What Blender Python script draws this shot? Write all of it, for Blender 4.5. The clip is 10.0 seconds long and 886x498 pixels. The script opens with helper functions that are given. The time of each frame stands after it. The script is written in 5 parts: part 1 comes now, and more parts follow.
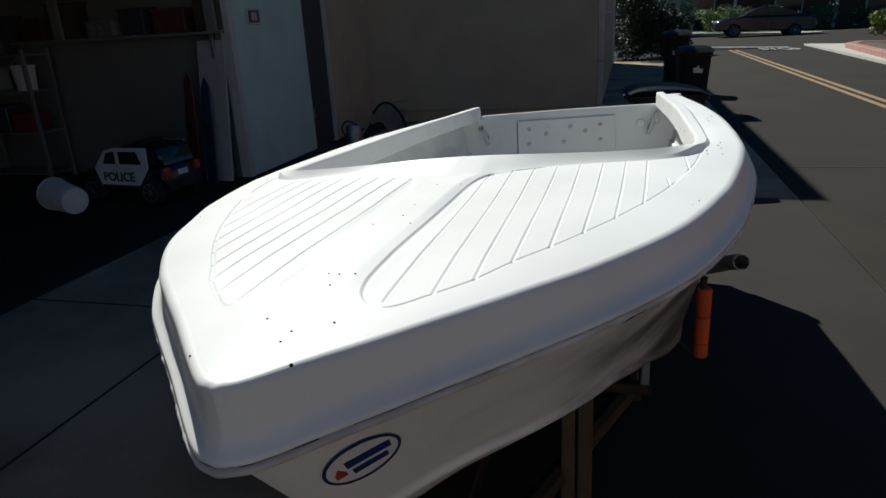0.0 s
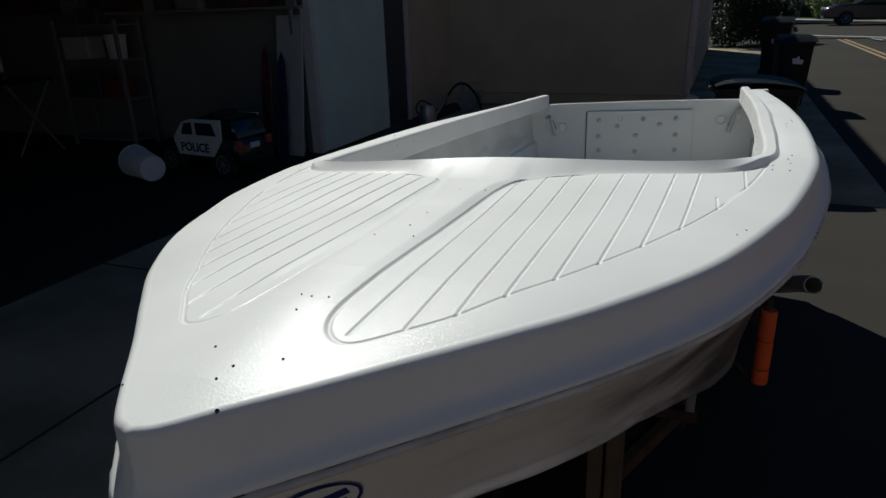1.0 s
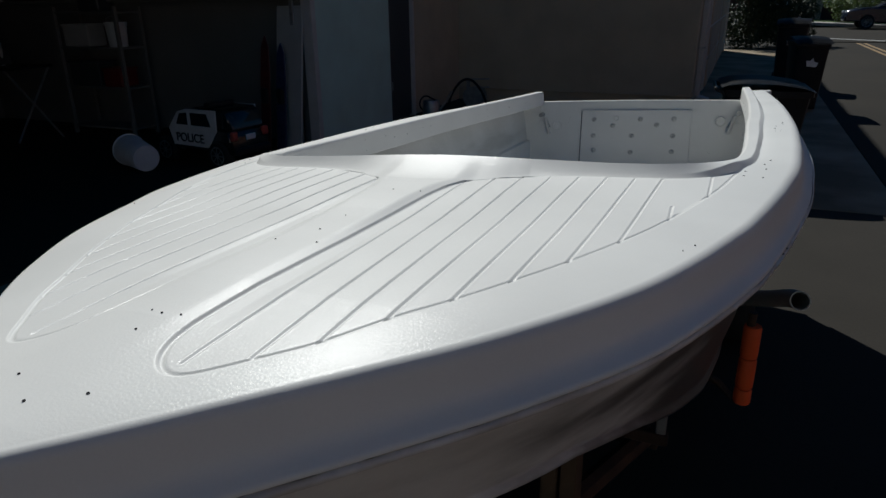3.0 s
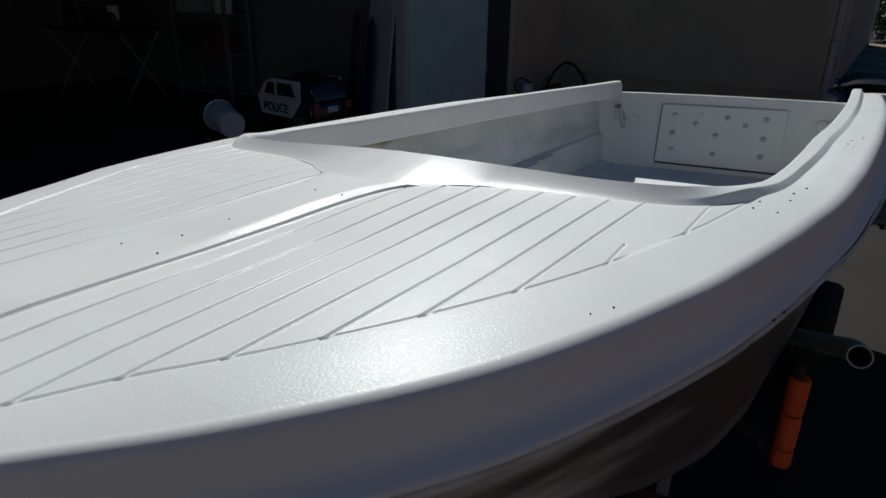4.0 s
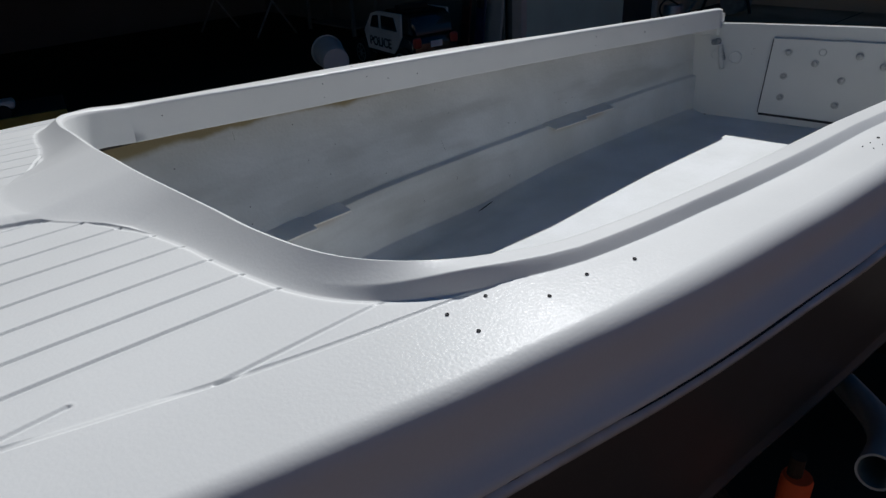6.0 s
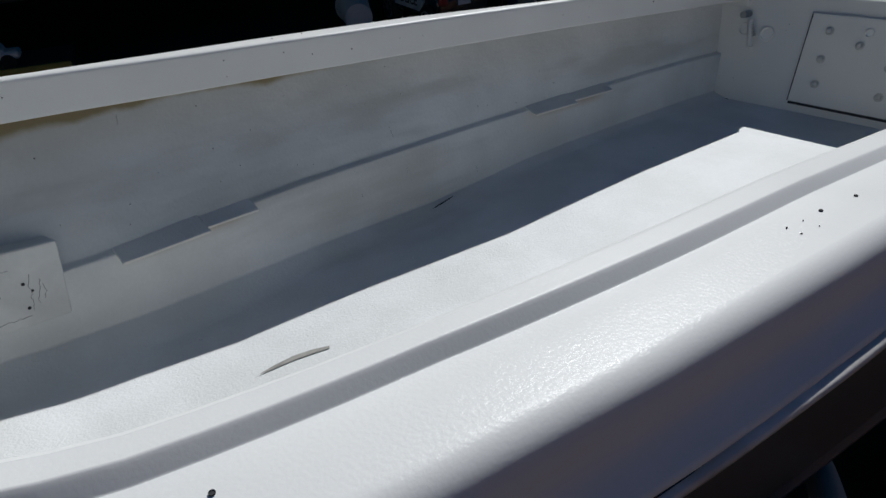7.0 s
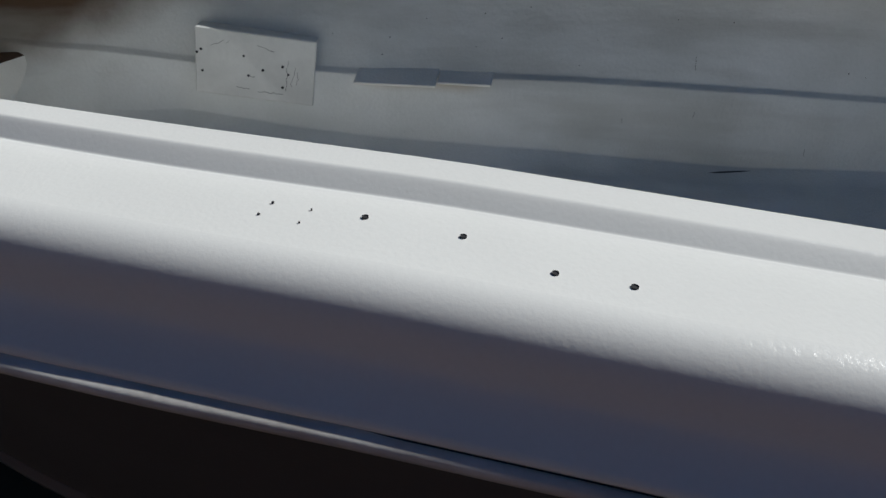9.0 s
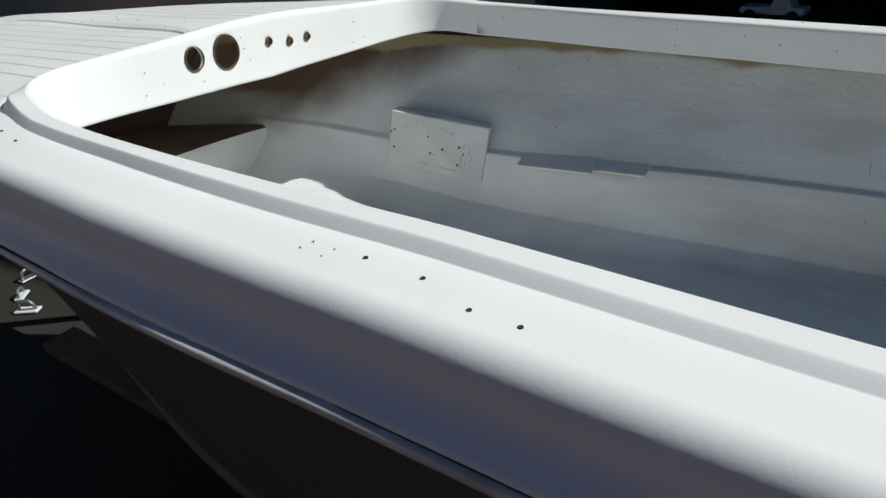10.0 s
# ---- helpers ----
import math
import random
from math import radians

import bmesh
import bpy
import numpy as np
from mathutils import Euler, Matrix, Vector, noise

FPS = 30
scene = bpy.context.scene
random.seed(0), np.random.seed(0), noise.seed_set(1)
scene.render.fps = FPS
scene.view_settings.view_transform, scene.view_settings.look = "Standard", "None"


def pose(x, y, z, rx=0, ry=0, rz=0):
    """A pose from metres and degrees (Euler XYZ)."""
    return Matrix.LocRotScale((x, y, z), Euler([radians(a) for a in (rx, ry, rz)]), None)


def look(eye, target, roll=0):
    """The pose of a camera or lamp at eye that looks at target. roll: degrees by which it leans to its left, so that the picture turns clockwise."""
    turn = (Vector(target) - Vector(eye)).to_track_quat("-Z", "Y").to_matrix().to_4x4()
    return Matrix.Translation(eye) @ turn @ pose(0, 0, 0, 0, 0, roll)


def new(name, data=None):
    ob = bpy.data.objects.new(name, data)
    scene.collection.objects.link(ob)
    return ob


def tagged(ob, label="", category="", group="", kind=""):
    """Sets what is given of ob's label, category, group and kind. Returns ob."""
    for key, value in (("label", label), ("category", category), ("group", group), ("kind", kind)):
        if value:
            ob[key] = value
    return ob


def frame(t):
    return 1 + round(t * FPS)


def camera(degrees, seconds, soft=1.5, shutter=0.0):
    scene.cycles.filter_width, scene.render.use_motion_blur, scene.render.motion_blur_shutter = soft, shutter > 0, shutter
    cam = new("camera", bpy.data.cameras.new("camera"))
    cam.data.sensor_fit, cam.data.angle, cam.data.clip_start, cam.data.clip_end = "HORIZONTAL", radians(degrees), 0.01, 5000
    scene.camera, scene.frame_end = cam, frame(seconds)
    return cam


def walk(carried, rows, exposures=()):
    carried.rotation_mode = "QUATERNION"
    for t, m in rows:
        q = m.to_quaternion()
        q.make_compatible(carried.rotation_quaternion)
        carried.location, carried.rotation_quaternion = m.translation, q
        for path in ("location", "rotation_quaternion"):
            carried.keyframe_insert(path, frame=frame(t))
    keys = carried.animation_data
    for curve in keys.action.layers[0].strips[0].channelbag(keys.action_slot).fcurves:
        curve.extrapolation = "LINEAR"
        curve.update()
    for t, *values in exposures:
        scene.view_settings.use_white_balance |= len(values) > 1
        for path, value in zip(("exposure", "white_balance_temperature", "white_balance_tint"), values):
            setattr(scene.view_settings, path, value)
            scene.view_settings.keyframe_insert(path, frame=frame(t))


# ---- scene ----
PATH = [
    (0, (0.342, -0.748, 1.655), (-0.168, 1.075, 1.011), -3.3),
    (0.5, (0.365, -0.651, 1.662), (-0.228, 1.128, 0.967), -1.7),
    (1, (0.425, -0.580, 1.674), (-0.294, 1.153, 0.983), -1.9),
    (1.5, (0.409, -0.551, 1.676), (-0.340, 1.157, 0.956), -3.0),
    (2, (0.366, -0.531, 1.677), (-0.353, 1.177, 0.925), -0.9),
    (2.5, (0.382, -0.473, 1.659), (-0.301, 1.260, 0.931), -1.2),
    (2.7, (0.427, -0.443, 1.649), (-0.260, 1.300, 0.949), -1.0),
    (3.8, (0.696, -0.129, 1.633), (-0.306, 1.429, 0.879), 0.5),
    (4, (0.697, -0.035, 1.628), (-0.311, 1.518, 0.872), 1.0),
    (4.5, (0.709, 0.190, 1.624), (-0.414, 1.648, 0.839), -2.4),
    (5, (0.828, 0.407, 1.607), (-0.475, 1.681, 0.783), -2.3),
    (5.5, (0.928, 0.599, 1.614), (-0.485, 1.717, 0.746), -3.9),
    (6, (0.926, 0.772, 1.616), (-0.408, 1.927, 0.675), -3.3),
    (6.2, (0.909, 0.853, 1.619), (-0.412, 2.007, 0.659), -3.4),
    (7.3, (0.892, 1.407, 1.567), (-0.564, 2.225, 0.465), -2.9),
    (7.5, (0.895, 1.498, 1.556), (-0.634, 2.161, 0.451), -3.4),
    (8, (0.904, 1.717, 1.522), (-0.695, 2.227, 0.434), 0.1),
    (8.5, (0.920, 1.857, 1.501), (-0.689, 1.868, 0.312), -1.8),
    (9, (0.958, 2.011, 1.484), (-0.593, 1.634, 0.279), -1.8),
    (9.5, (1.014, 2.149, 1.509), (-0.458, 1.388, 0.389), -5.3),
    (10, (1.016, 2.220, 1.534), (-0.425, 1.231, 0.563), -6.0),
]
cam = camera(67.50, 10.0)
walk(cam, [(t, look(eye, target, roll)) for t, eye, target, roll in PATH],
     exposures=[(0.0, 0.51, 6330, 4), (0.6, 0.18, 6370, 4), (1.2, -0.07, 6360, 4), (2.5, -0.17, 6310, 5), (4.0, -0.18, 6130, 6), (4.5, -0.42, 6120, 6), (5.0, -0.57, 6110, 7), (5.6, -0.34, 6080, 8), (6.2, -0.13, 6060, 9), (7.5, -0.16, 6120, 7), (8.5, -0.23, 6270, 7), (9.5, 0.10, 6200, 5), (10.0, 0.20, 6200, 4)])

# ---- light ----
SUN_WAY = Vector((0.63, -0.93, -1.0)).normalized()
world = bpy.data.worlds.new("sky")
scene.world = world
world.use_nodes = True
wn = world.node_tree.nodes
sky = wn.new("ShaderNodeTexSky")
sky.sky_type = "NISHITA"
sky.sun_disc = False
sky.ozone_density, sky.dust_density = 4.5, 0.3
sky.sun_elevation = math.asin(-SUN_WAY.z)
sky.sun_rotation = math.atan2(-SUN_WAY.x, -SUN_WAY.y)
deep = wn.new("ShaderNodeHueSaturation")
deep.inputs["Saturation"].default_value = 1.4
world.node_tree.links.new(sky.outputs[0], deep.inputs["Color"])
world.node_tree.links.new(deep.outputs[0], wn["Background"].inputs[0])
wn["Background"].inputs[1].default_value = 0.027
sun = new("sun", bpy.data.lights.new("sun", "SUN"))
sun.data.energy, sun.data.angle, sun.data.color = 4.0, radians(0.53), (1.0, 0.965, 0.92)
sun.matrix_world = look((0, 0, 20), Vector((0, 0, 20)) + SUN_WAY)


# ---- materials ----
def material(name, base, rough=0.6, metal=0.0, vary=0.12, scale=6.0, grain=60.0, bump=0.15, depth=0.004, tint=None, coat=0.0, spread=(0.35, 0.65), island=0.0):
    """A surface with stains at one scale, grain and relief at a finer one."""
    m = bpy.data.materials.new(name)
    m.use_nodes = True
    nt = m.node_tree
    n, link = nt.nodes, nt.links.new
    b = n["Principled BSDF"]
    b.inputs["Roughness"].default_value = rough
    b.inputs["Metallic"].default_value = metal
    b.inputs["Coat Weight"].default_value = coat
    b.inputs["Coat Roughness"].default_value = 0.12
    tc = n.new("ShaderNodeTexCoord")
    big = n.new("ShaderNodeTexNoise")
    big.inputs["Scale"].default_value, big.inputs["Detail"].default_value = scale, 6
    link(tc.outputs["Object"], big.inputs["Vector"])
    fine = n.new("ShaderNodeTexNoise")
    fine.inputs["Scale"].default_value, fine.inputs["Detail"].default_value = grain, 4
    link(tc.outputs["Object"], fine.inputs["Vector"])
    ramp = n.new("ShaderNodeMapRange")
    ramp.inputs[1].default_value, ramp.inputs[2].default_value = spread
    link(big.outputs["Fac"], ramp.inputs[0])
    mix = n.new("ShaderNodeMix")
    mix.data_type = "RGBA"
    dark = tint or tuple(c * (1 - 2.2 * vary) for c in base)
    mix.inputs["A"].default_value = (*dark, 1)
    mix.inputs["B"].default_value = (*base, 1)
    link(ramp.outputs[0], mix.inputs["Factor"])
    hue = n.new("ShaderNodeHueSaturation")
    val = n.new("ShaderNodeMapRange")
    val.inputs[3].default_value, val.inputs[4].default_value = 1 - vary, 1 + vary
    link(fine.outputs["Fac"], val.inputs[0])
    link(val.outputs[0], hue.inputs["Value"])
    link(mix.outputs["Result"], hue.inputs["Color"])
    out = hue.outputs["Color"]
    if island:
        info, r2, h2 = n.new("ShaderNodeObjectInfo"), n.new("ShaderNodeMapRange"), n.new("ShaderNodeHueSaturation")
        geo = n.new("ShaderNodeNewGeometry")
        add = n.new("ShaderNodeMath")
        link(info.outputs["Random"], add.inputs[0])
        link(geo.outputs["Random Per Island"], add.inputs[1])
        r2.inputs[2].default_value = 2.0
        r2.inputs[3].default_value, r2.inputs[4].default_value = 1 - island, 1 + island
        link(add.outputs[0], r2.inputs[0])
        link(r2.outputs[0], h2.inputs["Value"])
        link(out, h2.inputs["Color"])
        out = h2.outputs["Color"]
    link(out, b.inputs["Base Color"])
    if bump:
        bp = n.new("ShaderNodeBump")
        bp.inputs["Strength"].default_value, bp.inputs["Distance"].default_value = bump, depth
        link(fine.outputs["Fac"], bp.inputs["Height"])
        link(bp.outputs[0], b.inputs["Normal"])
    rr = n.new("ShaderNodeMapRange")
    rr.inputs[3].default_value, rr.inputs[4].default_value = max(rough - 0.07, 0.02), min(rough + 0.07, 1)
    link(big.outputs["Fac"], rr.inputs[0])
    link(rr.outputs[0], b.inputs["Roughness"])
    return m


PAINT = material("deck_paint", (0.80, 0.80, 0.78), 0.42, vary=0.03, scale=3, grain=290, bump=0.17, depth=0.0008, coat=0.085)
_n = PAINT.node_tree.nodes
PEEL = _n.new("ShaderNodeBump")
PEEL.inputs["Strength"].default_value, PEEL.inputs["Distance"].default_value = 0.6, 0.0012
PAINT.node_tree.links.new(_n["Noise Texture.001"].outputs["Fac"], PEEL.inputs["Height"])
PAINT.node_tree.links.new(PEEL.outputs[0], _n["Principled BSDF"].inputs["Coat Normal"])
PAINT.node_tree.nodes["Principled BSDF"].inputs["Coat Roughness"].default_value = 0.17
PAINT.node_tree.nodes["Principled BSDF"].inputs["Specular IOR Level"].default_value = 0.10
RAILPAINT = material("rail_paint", (0.66, 0.64, 0.62), 0.4, vary=0.08, scale=14, grain=120, bump=0.3, depth=0.002, tint=(0.46, 0.43, 0.40))
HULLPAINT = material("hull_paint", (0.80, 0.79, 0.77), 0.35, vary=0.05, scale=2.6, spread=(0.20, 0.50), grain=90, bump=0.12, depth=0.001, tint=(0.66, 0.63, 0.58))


def darken_aft(m, colour, y0, y1):
    """Brown stains in drawn-out patches, plus painted-in shade, ever thicker towards the stern."""
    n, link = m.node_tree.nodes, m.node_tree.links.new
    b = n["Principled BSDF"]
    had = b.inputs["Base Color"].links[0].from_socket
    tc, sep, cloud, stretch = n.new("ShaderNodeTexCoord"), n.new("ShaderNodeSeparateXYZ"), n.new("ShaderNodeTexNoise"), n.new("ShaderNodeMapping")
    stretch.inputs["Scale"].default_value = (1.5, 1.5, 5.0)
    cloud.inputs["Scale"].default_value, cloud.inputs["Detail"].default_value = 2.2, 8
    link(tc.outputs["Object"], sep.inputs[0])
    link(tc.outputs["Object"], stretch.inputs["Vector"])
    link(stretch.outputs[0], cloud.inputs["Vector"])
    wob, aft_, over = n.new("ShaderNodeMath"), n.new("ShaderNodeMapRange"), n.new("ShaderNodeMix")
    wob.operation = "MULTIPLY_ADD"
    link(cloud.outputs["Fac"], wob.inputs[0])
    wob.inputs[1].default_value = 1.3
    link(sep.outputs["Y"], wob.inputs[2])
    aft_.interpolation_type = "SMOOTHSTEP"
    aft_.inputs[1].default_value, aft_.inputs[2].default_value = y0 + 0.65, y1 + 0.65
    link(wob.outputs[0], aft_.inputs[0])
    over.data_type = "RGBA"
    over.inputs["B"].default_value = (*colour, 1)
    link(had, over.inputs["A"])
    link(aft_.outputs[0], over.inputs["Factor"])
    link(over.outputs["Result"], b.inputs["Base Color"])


HULLPAINT.node_tree.nodes["Principled BSDF"].inputs["Specular IOR Level"].default_value = 0.2
# Brown stains and the low light under the aft rail, in one colour.
darken_aft(HULLPAINT, (0.105, 0.096, 0.090), 0.40, 1.15)


def liner_material():
    m = material("liner_overspray", (0.73, 0.74, 0.74), 0.6, vary=0.05, scale=4, grain=110, bump=0.35, depth=0.003, tint=(0.62, 0.63, 0.62))
    n, link = m.node_tree.nodes, m.node_tree.links.new
    b = n["Principled BSDF"]
    had = b.inputs["Base Color"].links[0].from_socket
    tc, sep = n.new("ShaderNodeTexCoord"), n.new("ShaderNodeSeparateXYZ")
    link(tc.outputs["Object"], sep.inputs[0])
    cloud = n.new("ShaderNodeTexNoise")
    cloud.inputs["Scale"].default_value, cloud.inputs["Detail"].default_value = 3.2, 7
    link(tc.outputs["Object"], cloud.inputs["Vector"])

    def math_node(kind, a, b_):
        k = n.new("ShaderNodeMath")
        k.operation = kind
        for i, v in enumerate((a, b_)):
            if isinstance(v, (int, float)):
                k.inputs[i].default_value = v
            else:
                link(v, k.inputs[i])
        return k.outputs[0]

    def ranged(v, lo, hi):
        k = n.new("ShaderNodeMapRange")
        k.interpolation_type = "SMOOTHSTEP"
        k.inputs[1].default_value, k.inputs[2].default_value = lo, hi
        link(v, k.inputs[0])
        return k.outputs[0]

    def over(base, colour, fac):
        k = n.new("ShaderNodeMix")
        k.data_type = "RGBA"
        k.inputs["B"].default_value = (*colour, 1)
        link(base, k.inputs["A"])
        link(fac, k.inputs["Factor"])
        return k.outputs["Result"]

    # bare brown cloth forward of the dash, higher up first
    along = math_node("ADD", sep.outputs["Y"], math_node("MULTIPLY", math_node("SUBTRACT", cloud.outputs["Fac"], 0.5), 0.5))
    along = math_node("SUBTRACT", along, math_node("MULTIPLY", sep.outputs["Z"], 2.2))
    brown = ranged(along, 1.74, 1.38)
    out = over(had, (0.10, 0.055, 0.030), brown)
    # yellowed resin along the top, where the spray did not reach
    top = math_node("ADD", sep.outputs["Z"], math_node("MULTIPLY", math_node("SUBTRACT", cloud.outputs["Fac"], 0.5), 0.10))
    out = over(out, (0.34, 0.28, 0.16), ranged(top, -0.136, -0.118))
    # resin stains under the torn cleats
    for y0, y1 in ((1.63, 1.90), (3.05, 3.38)):
        wide = math_node("MULTIPLY", ranged(sep.outputs["Y"], y0 - 0.06, y0 + 0.05), ranged(sep.outputs["Y"], y1 + 0.06, y1 - 0.05))
        tall = math_node("MULTIPLY", ranged(sep.outputs["Z"], -0.440, -0.405), ranged(sep.outputs["Z"], -0.380, -0.390))
        spot = math_node("MULTIPLY", math_node("MULTIPLY", wide, tall), math_node("MULTIPLY", cloud.outputs["Fac"], 1.1))
        out = over(out, (0.36, 0.24, 0.13), spot)
    # thin grey patches, drawn out along the boat
    thin = n.new("ShaderNodeTexNoise")
    thin.inputs["Scale"].default_value, thin.inputs["Detail"].default_value = 2.1, 8
    stretch = n.new("ShaderNodeMapping")
    stretch.inputs["Scale"].default_value = (1.0, 0.45, 2.6)
    link(tc.outputs["Object"], stretch.inputs["Vector"])
    link(stretch.outputs[0], thin.inputs["Vector"])
    k = n.new("ShaderNodeMath")
    k.operation = "MULTIPLY"
    k.inputs[1].default_value = 0.5
    link(ranged(thin.outputs["Fac"], 0.52, 0.68), k.inputs[0])
    out = over(out, (0.38, 0.38, 0.36), k.outputs[0])
    link(out, b.inputs["Base Color"])
    # drawn-out ridges of the glass cloth
    cloth, pull, ridge = n.new("ShaderNodeTexNoise"), n.new("ShaderNodeMapping"), n.new("ShaderNodeBump")
    pull.inputs["Scale"].default_value = (46, 21, 64)
    cloth.inputs["Scale"].default_value, cloth.inputs["Detail"].default_value = 1.0, 5
    ridge.inputs["Strength"].default_value, ridge.inputs["Distance"].default_value = 0.40, 0.005
    link(tc.outputs["Object"], pull.inputs["Vector"])
    link(pull.outputs[0], cloth.inputs["Vector"])
    rough_top = math_node("MULTIPLY", cloth.outputs["Fac"], ranged(sep.outputs["Z"], -0.36, -0.22))
    grit = n.new("ShaderNodeTexNoise")
    grit.inputs["Scale"].default_value, grit.inputs["Detail"].default_value = 210, 3
    link(tc.outputs["Object"], grit.inputs["Vector"])
    rough_low = math_node("MULTIPLY", math_node("MULTIPLY", grit.outputs["Fac"], 0.55), ranged(sep.outputs["Z"], -0.52, -0.56))
    link(math_node("ADD", rough_top, rough_low), ridge.inputs["Height"])
    link(b.inputs["Normal"].links[0].from_socket, ridge.inputs["Normal"])
    link(ridge.outputs[0], b.inputs["Normal"])
    return m


LINER = liner_material()
BAREBROWN = material("bare_brown_cloth", (0.085, 0.048, 0.028), 0.85, vary=0.2, scale=9, grain=140, bump=0.5)
FLOORPAINT = material("cockpit_floor_paint", (0.78, 0.77, 0.74), 0.7, vary=0.05, scale=8, grain=160, bump=0.5, depth=0.003)
HOLE = material("hole_dark", (0.03, 0.03, 0.035), 0.8, bump=0)
ASPHALT = material("asphalt", (0.036, 0.0318, 0.0256), 0.9, vary=0.22, scale=0.7, grain=140, bump=0.4, depth=0.004, tint=(0.027, 0.0238, 0.0192))
CONCRETE = material("concrete", (0.38, 0.305, 0.215), 0.85, vary=0.14, scale=1.1, spread=(0.38, 0.60), grain=70, bump=0.25, depth=0.003, tint=(0.21, 0.165, 0.11))
# Dark copy of the concrete, its tone partly standing in for shade.
DARKCONCRETE = material("dark_concrete", (0.039, 0.035, 0.030), 0.85, vary=0.16, scale=1.4, grain=70, bump=0.25, depth=0.003, tint=(0.031, 0.028, 0.0235))
STUCCO = material("beige_stucco", (0.50, 0.42, 0.30), 0.9, vary=0.06, scale=2, grain=110, bump=0.5, depth=0.006)
GREYSTUCCO = material("grey_stucco", (0.47, 0.45, 0.43), 0.9, vary=0.06, scale=2, grain=110, bump=0.5, depth=0.006)
BROWNSTUCCO = material("brown_stucco", (0.37, 0.19, 0.13), 0.9, vary=0.06, scale=2, grain=110, bump=0.5, depth=0.006)
PALEWALL = material("pale_wall_paint", (0.52, 0.68, 0.60), 0.85, vary=0.05, scale=2, grain=110, bump=0.5, depth=0.005)
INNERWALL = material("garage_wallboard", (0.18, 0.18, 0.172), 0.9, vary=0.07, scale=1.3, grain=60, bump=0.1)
DARKDOOR = material("dark_door_paint", (0.05, 0.055, 0.06), 0.5, vary=0.08)
TRIMPAINT = material("trim_paint", (0.55, 0.53, 0.50), 0.6, vary=0.05, scale=8)
BLACKPLASTIC = material("black_bin_plastic", (0.022, 0.022, 0.024), 0.45, vary=0.1, grain=200)
GREYMETAL = material("galvanised_steel", (0.40, 0.41, 0.42), 0.45, metal=0.8, vary=0.12, scale=12)
PVC = material("grey_pipe", (0.42, 0.42, 0.40), 0.5, vary=0.05)
ORANGE = material("orange_foam", (0.75, 0.10, 0.02), 0.7, vary=0.08, grain=120)
WOOD = material("raw_timber", (0.10, 0.066, 0.038), 0.75, vary=0.15, scale=9, grain=50)
BLACKPAINT = material("black_paint", (0.012, 0.012, 0.014), 0.25, vary=0.05, coat=0.4)
WHITEPLASTIC = material("white_plastic", (0.70, 0.72, 0.74), 0.4, vary=0.05)
for mt in (ASPHALT, DARKCONCRETE, CONCRETE, BLACKPLASTIC):
    mt.node_tree.nodes["Principled BSDF"].inputs["Specular IOR Level"].default_value = 0.12
YELLOWPAINT = material("yellow_road_paint", (0.31, 0.20, 0.085), 0.8, vary=0.15, scale=12)
WHITEROAD = material("white_road_paint", (0.42, 0.42, 0.40), 0.8, vary=0.2, scale=9)


# ---- building blocks ----
def mesh_from(name, verts, faces, mat, smooth=True):
    me = bpy.data.meshes.new(name)
    me.from_pydata([tuple(map(float, v)) for v in verts], [], [tuple(int(i) for i in q) for q in faces])
    me.materials.append(mat)
    if smooth:
        me.polygons.foreach_set("use_smooth", [True] * len(me.polygons))
    me.update()
    return me


def part(name, data, mat, parent=None, label="", m=None, smooth=False):
    """Links a bmesh or mesh as one mesh object, under a thing or a part."""
    if isinstance(data, bmesh.types.BMesh):
        me = bpy.data.meshes.new(name)
        bmesh.ops.recalc_face_normals(data, faces=data.faces)
        data.to_mesh(me)
        data.free()
        me.materials.append(mat)
        if smooth:
            me.polygons.foreach_set("use_smooth", [True] * len(me.polygons))
            me.set_sharp_from_angle(angle=radians(38))
    else:
        me = data
    ob = new(name, me)
    if parent:
        ob.parent = parent
    if m is not None:
        ob.matrix_basis = m
    if label:
        ob["label"] = label
    return ob


def empty(name, m, label, category, group="", kind=""):
    ob = new(name)
    ob.empty_display_size = 0.1
    ob.matrix_basis = m
    return tagged(ob, label, category, group, kind)


def box(size, at=(0, 0, 0), bevel=0.006, m=None, bm=None, segments=1):
    """A bevelled block of that size, with its middle at 'at'."""
    own = bmesh.new()
    bmesh.ops.create_cube(own, size=1.0, matrix=Matrix.Translation(at) @ Matrix.Diagonal((*size, 1)))
    if bevel:
        bmesh.ops.bevel(own, geom=own.edges[:], offset=min(bevel, min(size) * 0.4), segments=segments, affect="EDGES")
    if m is not None:
        own.transform(m)
    return join(bm, own)


def join(bm, own):
    if bm is None:
        return own
    me = bpy.data.meshes.new("tmp")
    own.to_mesh(me)
    own.free()
    bm.from_mesh(me)
    bpy.data.meshes.remove(me)
    return bm


def lathe(profile, steps=32, m=None, bm=None, close=False):
    """Turns rows of (radius, z) round z."""
    own = bmesh.new()
    rings = []
    for r, z in profile:
        rings.append([own.verts.new((r * math.cos(a), r * math.sin(a), z)) for a in np.linspace(0, 2 * math.pi, steps, endpoint=False)])
    for a, b in zip(rings, rings[1:] + ([rings[0]] if close else [])):
        for i in range(steps):
            j = (i + 1) % steps
            own.faces.new((a[i], a[j], b[j], b[i]))
    if not close:
        for ring, flip in ((rings[0], True), (rings[-1], False)):
            own.faces.new(ring[::-1] if flip else ring)
    if m is not None:
        own.transform(m)
    return join(bm, own)


